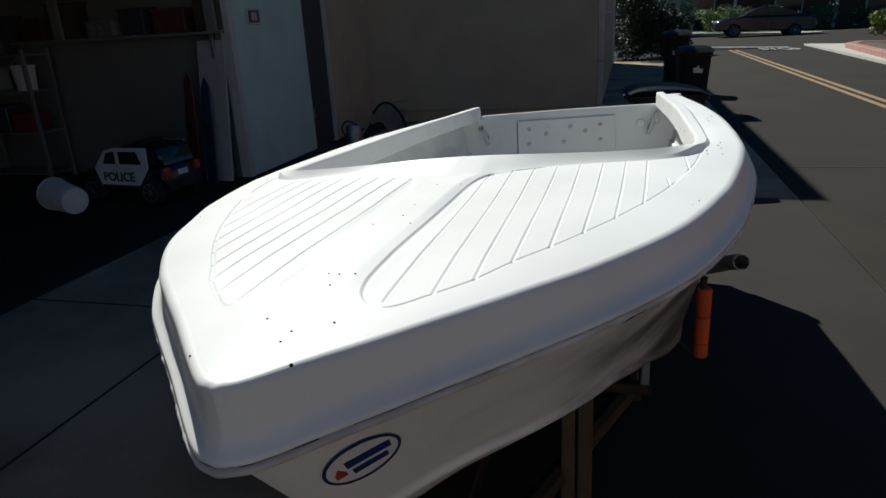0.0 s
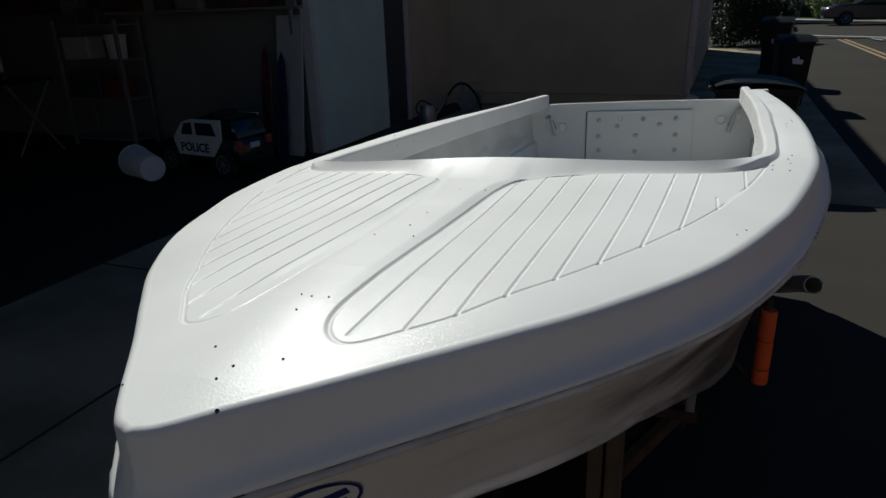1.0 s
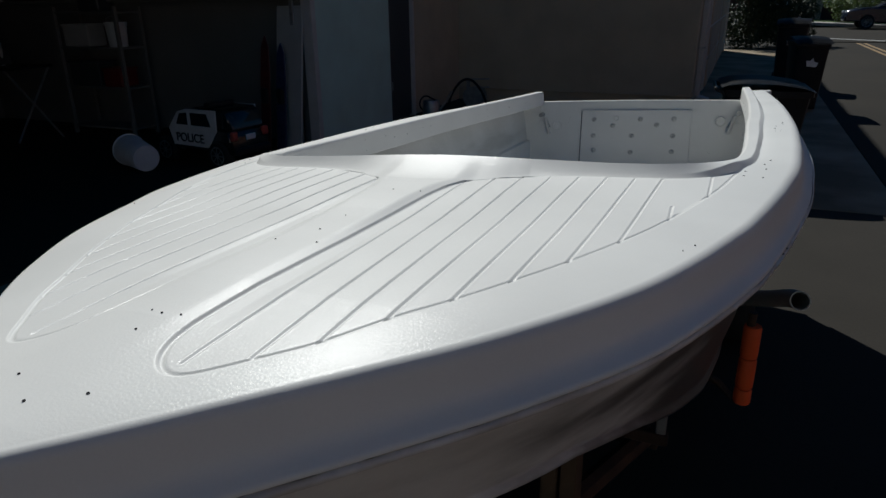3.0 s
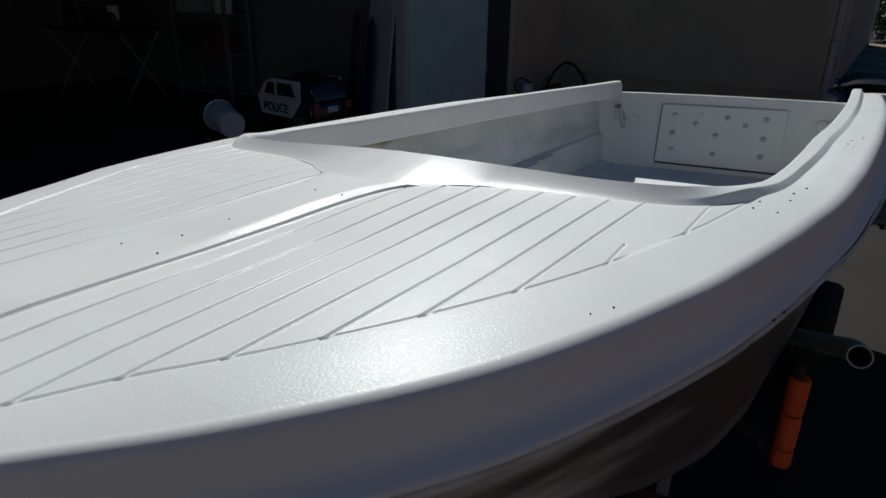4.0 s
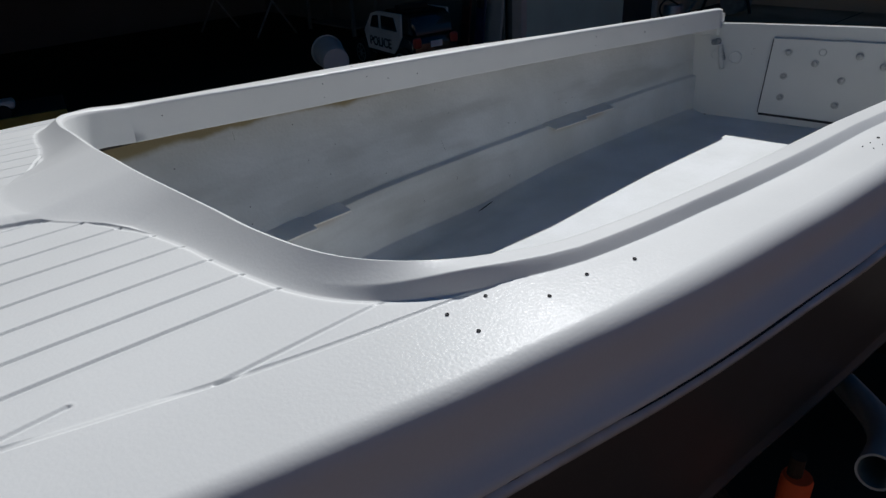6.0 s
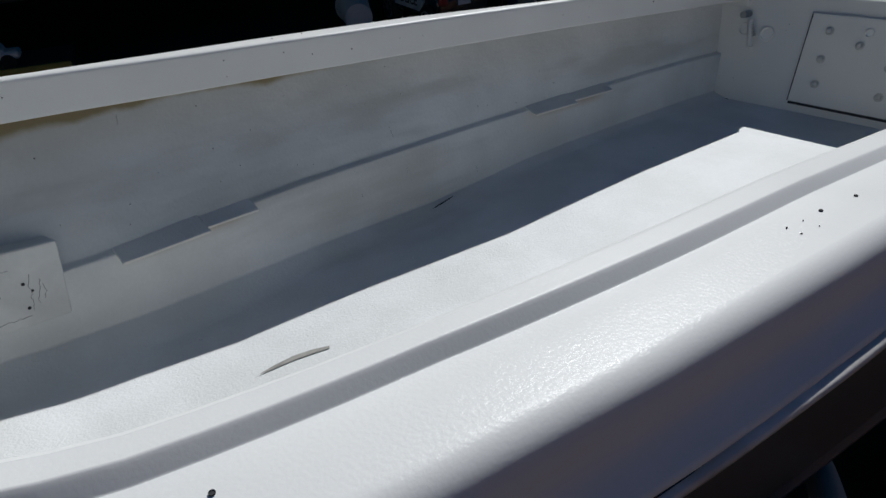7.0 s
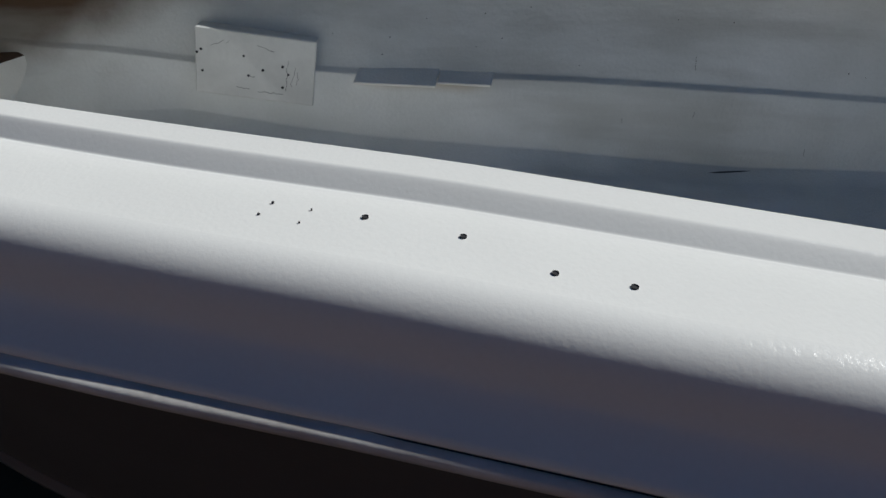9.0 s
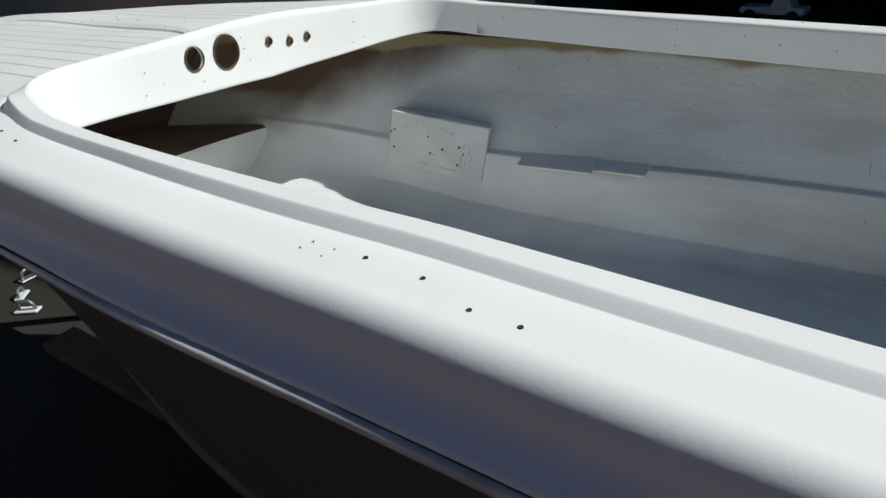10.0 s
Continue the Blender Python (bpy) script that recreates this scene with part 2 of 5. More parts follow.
def tube(points, radius, steps=10, bm=None, hollow=0.0, smooth_pts=0):
    """A round bar along points; hollow: the wall's thickness of a pipe that is open at its ends."""
    pts = [Vector(p) for p in points]
    if smooth_pts:
        for _ in range(smooth_pts):
            q = [pts[0]]
            for a, b in zip(pts, pts[1:]):
                q += [a.lerp(b, 0.25), a.lerp(b, 0.75)]
            pts = q + [pts[-1]]
    own = bmesh.new()
    rings = []
    side = None
    for i, p in enumerate(pts):
        d = (pts[min(i + 1, len(pts) - 1)] - pts[max(i - 1, 0)]).normalized()
        if side is None:
            side = d.orthogonal().normalized()
        side = (side - d * side.dot(d)).normalized()
        up = d.cross(side)
        rings.append((p, side.copy(), up))
    def ring(r):
        return [[own.verts.new(p + (s * math.cos(a) + u * math.sin(a)) * r) for a in np.linspace(0, 2 * math.pi, steps, endpoint=False)] for p, s, u in rings]
    outer = ring(radius)
    def skin(rs):
        for a, b in zip(rs, rs[1:]):
            for i in range(steps):
                j = (i + 1) % steps
                own.faces.new((a[i], a[j], b[j], b[i]))
    skin(outer)
    if hollow:
        inner = ring(radius - hollow)
        skin(inner)
        for a, b in ((outer[0], inner[0]), (outer[-1], inner[-1])):
            for i in range(steps):
                j = (i + 1) % steps
                own.faces.new((a[i], a[j], b[j], b[i]))
    else:
        own.faces.new(outer[0])
        own.faces.new(outer[-1])
    return join(bm, own)


def prism(outline, thick, bm=None, m=None, bevel=0.0):
    """An outline in x, y, extruded upwards by 'thick'."""
    own = bmesh.new()
    f = own.faces.new([own.verts.new((x, y, 0)) for x, y in outline])
    top = bmesh.ops.extrude_face_region(own, geom=[f])
    bmesh.ops.translate(own, vec=(0, 0, thick), verts=[v for v in top["geom"] if isinstance(v, bmesh.types.BMVert)])
    if bevel:
        bmesh.ops.bevel(own, geom=[e for e in own.edges if len(e.link_faces) == 2 and e.calc_face_angle(0) > 0.6], offset=bevel, segments=1, affect="EDGES")
    if m is not None:
        own.transform(m)
    return join(bm, own)


# ---- the boat ----
def catmull(points, n):
    """A smooth curve through points, n samples spread evenly by length."""
    p = np.array(points, float)
    p = np.vstack([2 * p[0] - p[1], p, 2 * p[-1] - p[-2]])
    out = []
    for i in range(1, len(p) - 2):
        t = np.linspace(0, 1, 24, endpoint=False)[:, None]
        a, b, c, d = p[i - 1], p[i], p[i + 1], p[i + 2]
        out.append(0.5 * (2 * b + (c - a) * t + (2 * a - 5 * b + 4 * c - d) * t**2 + (3 * b - a - 3 * c + d) * t**3))
    out = np.vstack(out + [p[-2:-1]])
    s = np.r_[0, np.cumsum(np.linalg.norm(np.diff(out[:, :2], axis=0), axis=1))]
    want = np.linspace(0, s[-1], n)
    return np.stack([np.interp(want, s, out[:, k]) for k in range(out.shape[1])], 1)


def step01(a, b, x):
    t = np.clip((x - a) / (b - a), 0, 1)
    return t * t * (3 - 2 * t)


def normals2(c):
    """Outward normals of a plan curve."""
    d = np.gradient(c[:, :2], axis=0)
    d /= np.linalg.norm(d, axis=1)[:, None] + 1e-12
    return np.stack([-d[:, 1], d[:, 0]], 1)


# half plans, from the bow or the middle aft, on the +x side
OUTLINE = [(0, -0.010), (0.032, 0.004), (0.085, 0.058), (0.195, 0.18), (0.30, 0.292), (0.416, 0.425), (0.546, 0.625), (0.649, 0.885), (0.689, 1.02), (0.725, 1.17),
           (0.747, 1.27), (0.768, 1.37), (0.788, 1.5), (0.804, 1.65), (0.818, 1.8), (0.831, 2.1), (0.833, 2.4), (0.828, 2.8), (0.818, 3.2), (0.792, 3.7), (0.757, 4.15)]
CREST = [(0, 1.188, 0.070), (0.1, 1.1895, 0.068), (0.2, 1.197, 0.0635), (0.3, 1.205, 0.059), (0.4, 1.211, 0.0555), (0.5, 1.228, 0.053), (0.562, 1.262, 0.050),
         (0.604, 1.315, 0.045), (0.630, 1.385, 0.038), (0.646, 1.45, 0.033), (0.660, 1.6, 0.027), (0.668, 1.85, 0.018), (0.673, 2.2, 0.010), (0.676, 2.6, 0.003),
         (0.661, 3.2, -0.006), (0.638, 3.7, -0.014), (0.613, 4.15, -0.018)]
PAD_RING = [(0.645, 1.33), (0.618, 1.19), (0.59, 1.078), (0.534, 0.902), (0.478, 0.767), (0.426, 0.655), (0.374, 0.559), (0.325, 0.477), (0.274, 0.401), (0.229, 0.327),
            (0.18, 0.268), (0.145, 0.228), (0.124, 0.216), (0.103, 0.223), (0.084, 0.246), (0.072, 0.285), (0.067, 0.36), (0.066, 0.53), (0.070, 0.74), (0.076, 0.90),
            (0.083, 0.98), (0.098, 1.042), (0.130, 1.086), (0.18, 1.112), (0.24, 1.135), (0.30, 1.17)]
GROOVES = [((0.118, 0.236), (0.105, 1.16)), ((0.18, 0.275), (0.160, 1.17)), ((0.229, 0.327), (0.216, 1.17)), ((0.274, 0.401), (0.275, 1.17)),
           ((0.325, 0.477), (0.333, 1.17)), ((0.374, 0.559), (0.390, 1.18)), ((0.426, 0.655), (0.447, 1.20)), ((0.478, 0.767), (0.500, 1.21)),
           ((0.536, 0.905), (0.534, 0.985)), ((0.590, 1.078), (0.592, 1.27))]

half_out = catmull(OUTLINE, 900)
out_y, out_x = half_out[:, 1], half_out[:, 0]


def beam(y):
    return np.interp(y, out_y, out_x)


pad_ring = catmull(PAD_RING, 320)
pad_loop = np.vstack([pad_ring, [(0.34, 1.35), (0.60, 1.45)]])


def ring_distance(px, py):
    """How far a place lies from the pad's border, and whether it lies within."""
    best = np.full(len(px), 1.0)
    inside = np.zeros(len(px), bool)
    loop = np.vstack([pad_loop, pad_loop[:1]])
    for k, (a, b) in enumerate(zip(loop, loop[1:])):
        ab = b - a
        crosses = (a[1] > py) != (b[1] > py)
        inside ^= crosses & (px < a[0] + (py - a[1]) * ab[0] / (ab[1] if abs(ab[1]) > 1e-12 else 1e-12))
        if k < len(pad_ring) - 1:
            close = (np.abs(px - a[0]) < 0.03) & (np.abs(py - a[1]) < 0.03)
            qx, qy = px[close] - a[0], py[close] - a[1]
            u = np.clip((qx * ab[0] + qy * ab[1]) / (ab @ ab + 1e-12), 0, 1)
            best[close] = np.minimum(best[close], np.hypot(qx - u * ab[0], qy - u * ab[1]))
    return best, inside


def deck_height(x, y, plain=False):
    """The deck's height over its plane: crown, raised spine, pads with their seams."""
    ax = np.abs(x)
    z = np.interp(y, [0, 0.8, 1.08, 1.35, 1.6, 2.1, 2.6, 3.2, 3.7, 4.2], [0, 0.003, 0.010, 0.016, 0.013, 0.004, -0.003, -0.020, -0.031, -0.037])
    z = z + np.interp(y, [0.4, 1.0], [0.020, 0.026]) * np.clip(beam(y) / 0.42, 0, 1) * (1 - np.clip(ax / np.maximum(beam(y), 0.05), 0, 1) ** 3.6) * step01(1.9, 1.2, y)
    # the foredeck swells along its middle
    z = z + np.interp(y, [0.0, 0.09, 0.16, 0.30, 0.45, 0.65], [0.003, 0.0085, 0.0105, 0.0115, 0.006, 0.0]) * np.exp(-((ax / 0.095) ** 2))
    tall = np.interp(y, [0.16, 0.35, 0.6, 0.85, 1.0, 1.1], [0.0, 0.002, 0.0045, 0.008, 0.007, 0.004])
    spine = np.interp(y, [0.36, 0.53, 0.74, 0.90, 0.98, 1.04, 1.09], [0.067, 0.066, 0.070, 0.076, 0.083, 0.098, 0.130])
    z = z + tall * step01(spine + 0.004, spine - 0.030, ax) * step01(1.3, 1.22, y)
    if plain:
        return z
    near = (y < 1.36) & (y > 0.15)
    d, inside = np.full(x.shape, 1.0), np.zeros(x.shape, bool)
    d[near], inside[near] = ring_distance(ax[near], y[near])
    # the outer seam is worn shallow where it was sanded
    worn = 1 - 0.75 * step01(0.93, 0.97, y) * step01(1.07, 1.03, y) * (ax > 0.4)
    inner = step01(0.11, 0.09, ax)
    z = z - (0.0030 + 0.0006 * inner) * worn * np.clip(1 - (d / 0.0042) ** 2, 0, 1)
    z = z - (0.0014 + 0.0020 * inner * step01(0.25, 0.5, y)) * inside * step01(0.0, 0.005, d)
    keen = np.where(x > 0, 1.2, 1.3)
    for i, (a, b) in enumerate(GROOVES):
        a, b = np.array(a), np.array(b)
        ab = b - a
        u = np.clip(((ax - a[0]) * ab[0] + (y - a[1]) * ab[1]) / (ab @ ab), 0, 1)
        dist = np.hypot(ax - a[0] - u * ab[0], y - a[1] - u * ab[1])
        z = z - keen * (0.0023 if i < 8 else 0.0016) * (np.clip(1 - (dist / 0.0029) ** 2, 0, 1) - 0.10 * np.exp(-(((dist - 0.0045) / 0.0014) ** 2))) * (1 - 0.35 * np.sin(7 * y + 3 * i) ** 2) * (inside | (d < 0.003))
    return z


def mirrored(half):
    """A half curve from the middle aft, made into the whole from the +x stern round to the -x stern."""
    other = half[1:].copy()
    other[:, 0] *= -1
    return np.vstack([half[::-1], other])


def grid_faces(rows, cols):
    i, j = np.meshgrid(np.arange(rows - 1), np.arange(cols - 1), indexing="ij")
    a = (i * cols + j).ravel()
    return np.stack([a, a + 1, a + cols + 1, a + cols], 1)


N_SIDE, N_FORE, N_ACROSS = 70, 640, 560
crest_half = catmull(CREST, 2000)
cut_k = int(np.argmin(np.abs(crest_half[:, 1] - 1.40) + (crest_half[:, 0] < 0.6) * 9))
cut_o = int(np.argmin(np.abs(out_y - 1.36)))


def resample(c, n):
    s = np.r_[0, np.cumsum(np.linalg.norm(np.diff(c[:, :2], axis=0), axis=1))]
    return np.stack([np.interp(np.linspace(0, s[-1], n), s, c[:, k]) for k in range(c.shape[1])], 1)


crest = mirrored(np.vstack([resample(crest_half[: cut_k + 1], N_FORE), resample(crest_half[cut_k:], N_SIDE)[1:]]))
outer = mirrored(np.vstack([resample(half_out[: cut_o + 1], N_FORE), resample(half_out[cut_o:], N_SIDE)[1:]]))
kn = normals2(crest)
on = normals2(outer)
ROUND = np.interp(outer[:, 1], [0.0, 0.05, 0.3, 1.0, 1.6], [0.012, 0.014, 0.018, 0.023, 0.029])
# the side leans in towards the deck, more so further aft
LEAN = np.interp(outer[:, 1], [1.2, 1.8], [0.0, 0.016])
top_edge = outer[:, :2] - on * (ROUND + LEAN)[:, None]
# a round nose: no point of the inner line may cross the middle
mid_k = len(top_edge) // 2
nose = np.array([p for p in top_edge[mid_k::-1][:60] if p[0] > 0.006])
fill = np.linspace(0, 1, 60 - len(nose), endpoint=False)[:, None]
fresh = np.vstack([np.array([(0.0, nose[0][1] - 0.003)]) * (1 - fill) + nose[0] * fill, nose])
top_edge[mid_k - 59:mid_k + 1] = fresh[::-1]
top_edge[mid_k:mid_k + 60] = fresh * np.array((-1, 1))
DROP = np.interp(outer[:, 1], [0, 0.2, 0.4, 0.65, 0.85, 1.1, 1.3, 2.2], [0.94, 0.89, 0.84, 0.83, 0.86, 0.88, 0.84, 0.72])
FLARE = np.interp(outer[:, 1], [0, 0.6, 1.2, 1.7, 2.2], [0.70, 1.05, 0.75, 0.40, 0.30])
foot_wide = np.interp(np.abs(crest[:, 0]) + np.maximum(crest[:, 1] - 1.3, 0), [0, 0.06, 0.10, 0.14, 0.18, 0.22, 0.35, 0.6, 1.0, 1.3, 1.8], [0.145, 0.138, 0.124, 0.100, 0.076, 0.060, 0.044, 0.034, 0.029, 0.038, 0.043])
foot = crest[:, :2] + kn * foot_wide[:, None]
# the foot's line stays in order across the middle
k_mid = int(np.argmin(np.abs(crest[:len(crest) // 2, 0] - 0.05)))
calm = np.abs(crest[:, 0]) < crest[k_mid, 0]
foot[calm, 0] = crest[calm, 0] * (foot[k_mid, 0] / crest[k_mid, 0])
foot[calm, 1] = foot[k_mid, 1] - (foot[k_mid, 1] - foot[len(foot) // 2, 1]) * (1 - (crest[calm, 0] / crest[k_mid, 0]) ** 2)
w = (np.linspace(0, 1, N_ACROSS) ** 1.15)[None, :, None]
plan = foot[:, None] * (1 - w) + top_edge[:, None] * w
flat = plan.reshape(-1, 2)
deck_z = deck_height(flat[:, 0], flat[:, 1]).reshape(plan.shape[:2])
plain_z = deck_height(flat[:, 0], flat[:, 1], True).reshape(plan.shape[:2])
reach = np.linalg.norm(plan - foot[:, None], axis=2)
aft = (step01(1.3, 1.7, crest[:, 1]) * np.interp(crest[:, 1], [1.7, 2.5], [1.0, 0.45]))[:, None]
deck_z = deck_z - 0.004 * aft * np.exp(-((reach / 0.022) ** 1.5))
plain_z = plain_z - 0.004 * aft * np.exp(-((reach / 0.022) ** 1.5))
deck_z = plain_z + (deck_z - plain_z) * step01(0.0, 0.005, reach)
# a crisp crease where the cowl meets the pads
deck_z = deck_z - 0.0026 * step01(1.36, 1.26, crest[:, 1])[:, None] * step01(0.16, 0.26, np.abs(plan[:, :, 0])) * np.exp(-((reach / 0.0045) ** 2))
edge_z = deck_z[:, -1]
foot_z = deck_z[:, 0]
rows = len(crest)
# profile columns, from the hem of the coaming's skirt, over the coaming and the deck, down to the rub rail
cols = []
fore = step01(1.34, 1.22, crest[:, 1])
hem = np.interp(np.abs(crest[:, 0]), [0, 0.3, 0.6], [-0.068, -0.057, -0.046]) * fore + (crest[:, 2] - 0.088) * (1 - fore)
for inward, fall in ((0.016, 1.0), (0.014, 0.75), (0.013, 0.5), (0.012, 0.25), (0.011, 0.10), (0.009, 0.05), (0.005, 0.018), (0.0, 0.0)):
    zz = crest[:, 2] + (hem - crest[:, 2]) * fall
    cols.append(np.column_stack([crest[:, :2] - kn * inward, zz]))
for q in (0.06, 0.14, 0.24, 0.34, 0.44, 0.54, 0.61, 0.65, 0.69, 0.75, 0.81, 0.87, 0.93, 0.97):
    side_shape = 1 - max((q - 0.66) / 0.34, 0) ** 1.1
    fore_shape = (1 - q) ** 1.25
    shape = fore_shape * fore + side_shape * (1 - fore)
    cols.append(np.column_stack([crest[:, :2] + kn * (foot_wide * q)[:, None], foot_z + (crest[:, 2] - foot_z) * shape]))
for k in range(N_ACROSS):
    cols.append(np.column_stack([plan[:, k], deck_z[:, k]]))
for a in np.radians([10, 20, 30, 40, 50, 60, 70, 80, 90]):
    cols.append(np.column_stack([top_edge + on * (ROUND * math.sin(a))[:, None], edge_z - ROUND * (1 - math.cos(a))]))
WALL = [(0.0, 0.032), (0.001, 0.045), (0.002, 0.058), (0.0035, 0.066), (0.0065, 0.073), (0.0115, 0.080), (0.0175, 0.086), (0.024, 0.0905), (0.027, 0.094), (0.028, 0.099), (0.022, 0.101), (-0.03, 0.101)]
for out, down in WALL:
    cols.append(np.column_stack([outer[:, :2] + on * (out * FLARE - LEAN * (1 - min(max((down - 0.062) / 0.032, 0), 1)))[:, None], edge_z - np.maximum(down * DROP, ROUND + 0.02 * down)]))
cap = np.stack(cols, 1)
COLS = cap.shape[1]
# holes for the gauges and switches in the dash: (x, z, radius)
DASH_HOLES = [(0.211, 0.013, 0.024), (0.120, 0.011, 0.036), (-0.009, 0.012, 0.009), (-0.074, 0.002, 0.009), (-0.133, 0.004, 0.009)]
BM = Matrix(((0.9986, 0.0120, -0.0516, -0.0970), (-0.0105, 0.9995, 0.0299, -0.1701), (0.0519, -0.0293, 0.9982, 1.2747), (0, 0, 0, 1)))
boat = empty("boat", BM, "small white fibreglass speedboat, freshly painted and stripped of its fittings", "boat")
skirt_cols = 8
deck = part("deck", mesh_from("deck", cap[:, skirt_cols - 1:].reshape(-1, 3), grid_faces(rows, COLS - skirt_cols + 1)[:, ::-1], PAINT), PAINT, boat, "glossy white deck moulding with seamed pads")

# the coaming's inner skirt is a sheet of its own, with the gauge holes cut through it
N_DOWN = 40
sk = np.stack([np.stack([np.interp(np.linspace(0, 7, N_DOWN), range(8), cap[r, :8, k]) for k in range(3)], 1) for r in range(rows)], 0)
flat_sk = sk.reshape(-1, 3)
front = flat_sk[:, 1] < 1.30
faces = grid_faces(rows, N_DOWN)
mid = flat_sk[faces].mean(1)
gone = np.zeros(len(faces), bool)
for hx, hz, hr in DASH_HOLES:
    gone |= (np.hypot(mid[:, 0] - hx, mid[:, 2] - hz) < hr) & (mid[:, 1] < 1.30)
left = faces[~gone]
count_all, count_left = np.bincount(faces.ravel(), minlength=len(flat_sk)), np.bincount(left.ravel(), minlength=len(flat_sk))
rim = (count_left < count_all) & (count_left > 0)
gaps = np.stack([np.abs(np.hypot(flat_sk[:, 0] - hx, flat_sk[:, 2] - hz) - hr) for hx, hz, hr in DASH_HOLES])
for k, (hx, hz, hr) in enumerate(DASH_HOLES):
    d = np.hypot(flat_sk[:, 0] - hx, flat_sk[:, 2] - hz)
    near = rim & (gaps.argmin(0) == k) & front
    f = hr / np.maximum(d[near], 1e-6)
    flat_sk[near, 0] = hx + (flat_sk[near, 0] - hx) * f
    flat_sk[near, 2] = hz + (flat_sk[near, 2] - hz) * f
skirt = part("coaming_skirt", mesh_from("coaming_skirt", flat_sk, left, PAINT), PAINT, boat, "white dash and coaming face with empty gauge holes")
solid = skirt.modifiers.new("thick", "SOLIDIFY")
solid.thickness, solid.offset = 0.004, 1.0

# hull outside: sheer, flare, chine, bottom, keel; each level is the sheer line drawn in and raked aft at the bow
half = resample(half_out, 160)
hn = normals2(mirrored(half))[159:] * 1.0
hu = np.linspace(0, 1, 160)
hx, hy = half[:, 0] - 0.004 * (hu > 0.01), half[:, 1] + 0.004 * (hu < 0.5)
n_half = len(outer) // 2
sheer_z = np.interp(hy, outer[n_half:, 1], (edge_z - 0.101 * DROP)[n_half:]) - 0.004
fine_bow = (1 - hu) ** 2.2
chine_in = np.interp(hu, [0, 0.12, 0.3, 0.5, 1], [0.50, 0.33, 0.24, 0.22, 0.10])
chine_rake, keel_rake = 0.22 * fine_bow, 0.40 * fine_bow
chine_z = np.interp(hu, [0, 0.1, 0.2, 0.26, 0.32, 0.38, 0.45, 0.7, 1], [-0.37, -0.37, -0.395, -0.45, -0.53, -0.60, -0.645, -0.655, -0.57])
keel_z = np.interp(hu, [0, 0.08, 0.2, 0.4, 0.7, 1], [-0.46, -0.58, -0.68, -0.77, -0.77, -0.69])
sect = []
for q in np.linspace(0, 1, 16):
    flare = q ** (1.0 + 0.5 * np.clip(hu * 2.5 - 0.3, 0, 1)) + 0.10 * math.sin(math.pi * q) * np.clip(1 - hu * 2.2, 0, 1)
    # aft of the bow the topsides tuck in under the rail, then fall steeply
    flare = flare + 0.20 * math.sin(math.pi * q ** 0.55) * np.clip(hu * 4 - 0.7, 0, 1)
    sect.append(np.column_stack([hx * (1 - chine_in * flare), hy + chine_rake * q, sheer_z * (1 - q) + chine_z * q]))
for out, down in ((0.010, 0.003), (0.010, 0.012), (-0.004, 0.016)):
    sect.append(np.column_stack([hx * (1 - chine_in) + out * np.clip(hu * 6, 0, 1), hy + chine_rake, chine_z - down]))
for q in np.linspace(0.1, 1, 10):
    sect.append(np.column_stack([hx * (1 - chine_in) * (1 - q), hy + chine_rake * (1 - q) + keel_rake * q, (chine_z - 0.018) * (1 - q) + keel_z * q]))
side = np.stack(sect, 1)
both = np.concatenate([side, side[:, -2::-1] * np.array([-1, 1, 1])], 1)
hull = part("hull", mesh_from("hull", both.reshape(-1, 3), grid_faces(160, both.shape[1]), HULLPAINT), HULLPAINT, boat, "dull off-white hull side with brown stains, shade painted in towards the stern")

# liner inside the hull, with the narrow ledge along its wall
def hull_half(y, z):
    """The hull's half breadth at a place along it and a height, by its sections."""
    zs = np.array([np.interp(y, side[:, j, 1], side[:, j, 2]) for j in range(side.shape[1])])
    xs = np.array([np.interp(y, side[:, j, 1], side[:, j, 0]) for j in range(side.shape[1])])
    order = np.argsort(-zs)
    return float(np.interp(-z, -zs[order], xs[order]))


FLOOR_Y, FLOOR_Z = [0.4, 0.744, 1.1, 1.4, 1.75, 2.24, 2.6, 3.2, 4.2], [-0.45, -0.500, -0.540, -0.575, -0.595, -0.592, -0.588, -0.548, -0.50]
LEDGE_Y, LEDGE_Z = [0.4, 0.8, 1.2, 1.6, 2.0, 3.0, 3.95, 4.2], [-0.28, -0.341, -0.376, -0.373, -0.366, -0.363, -0.333, -0.325]
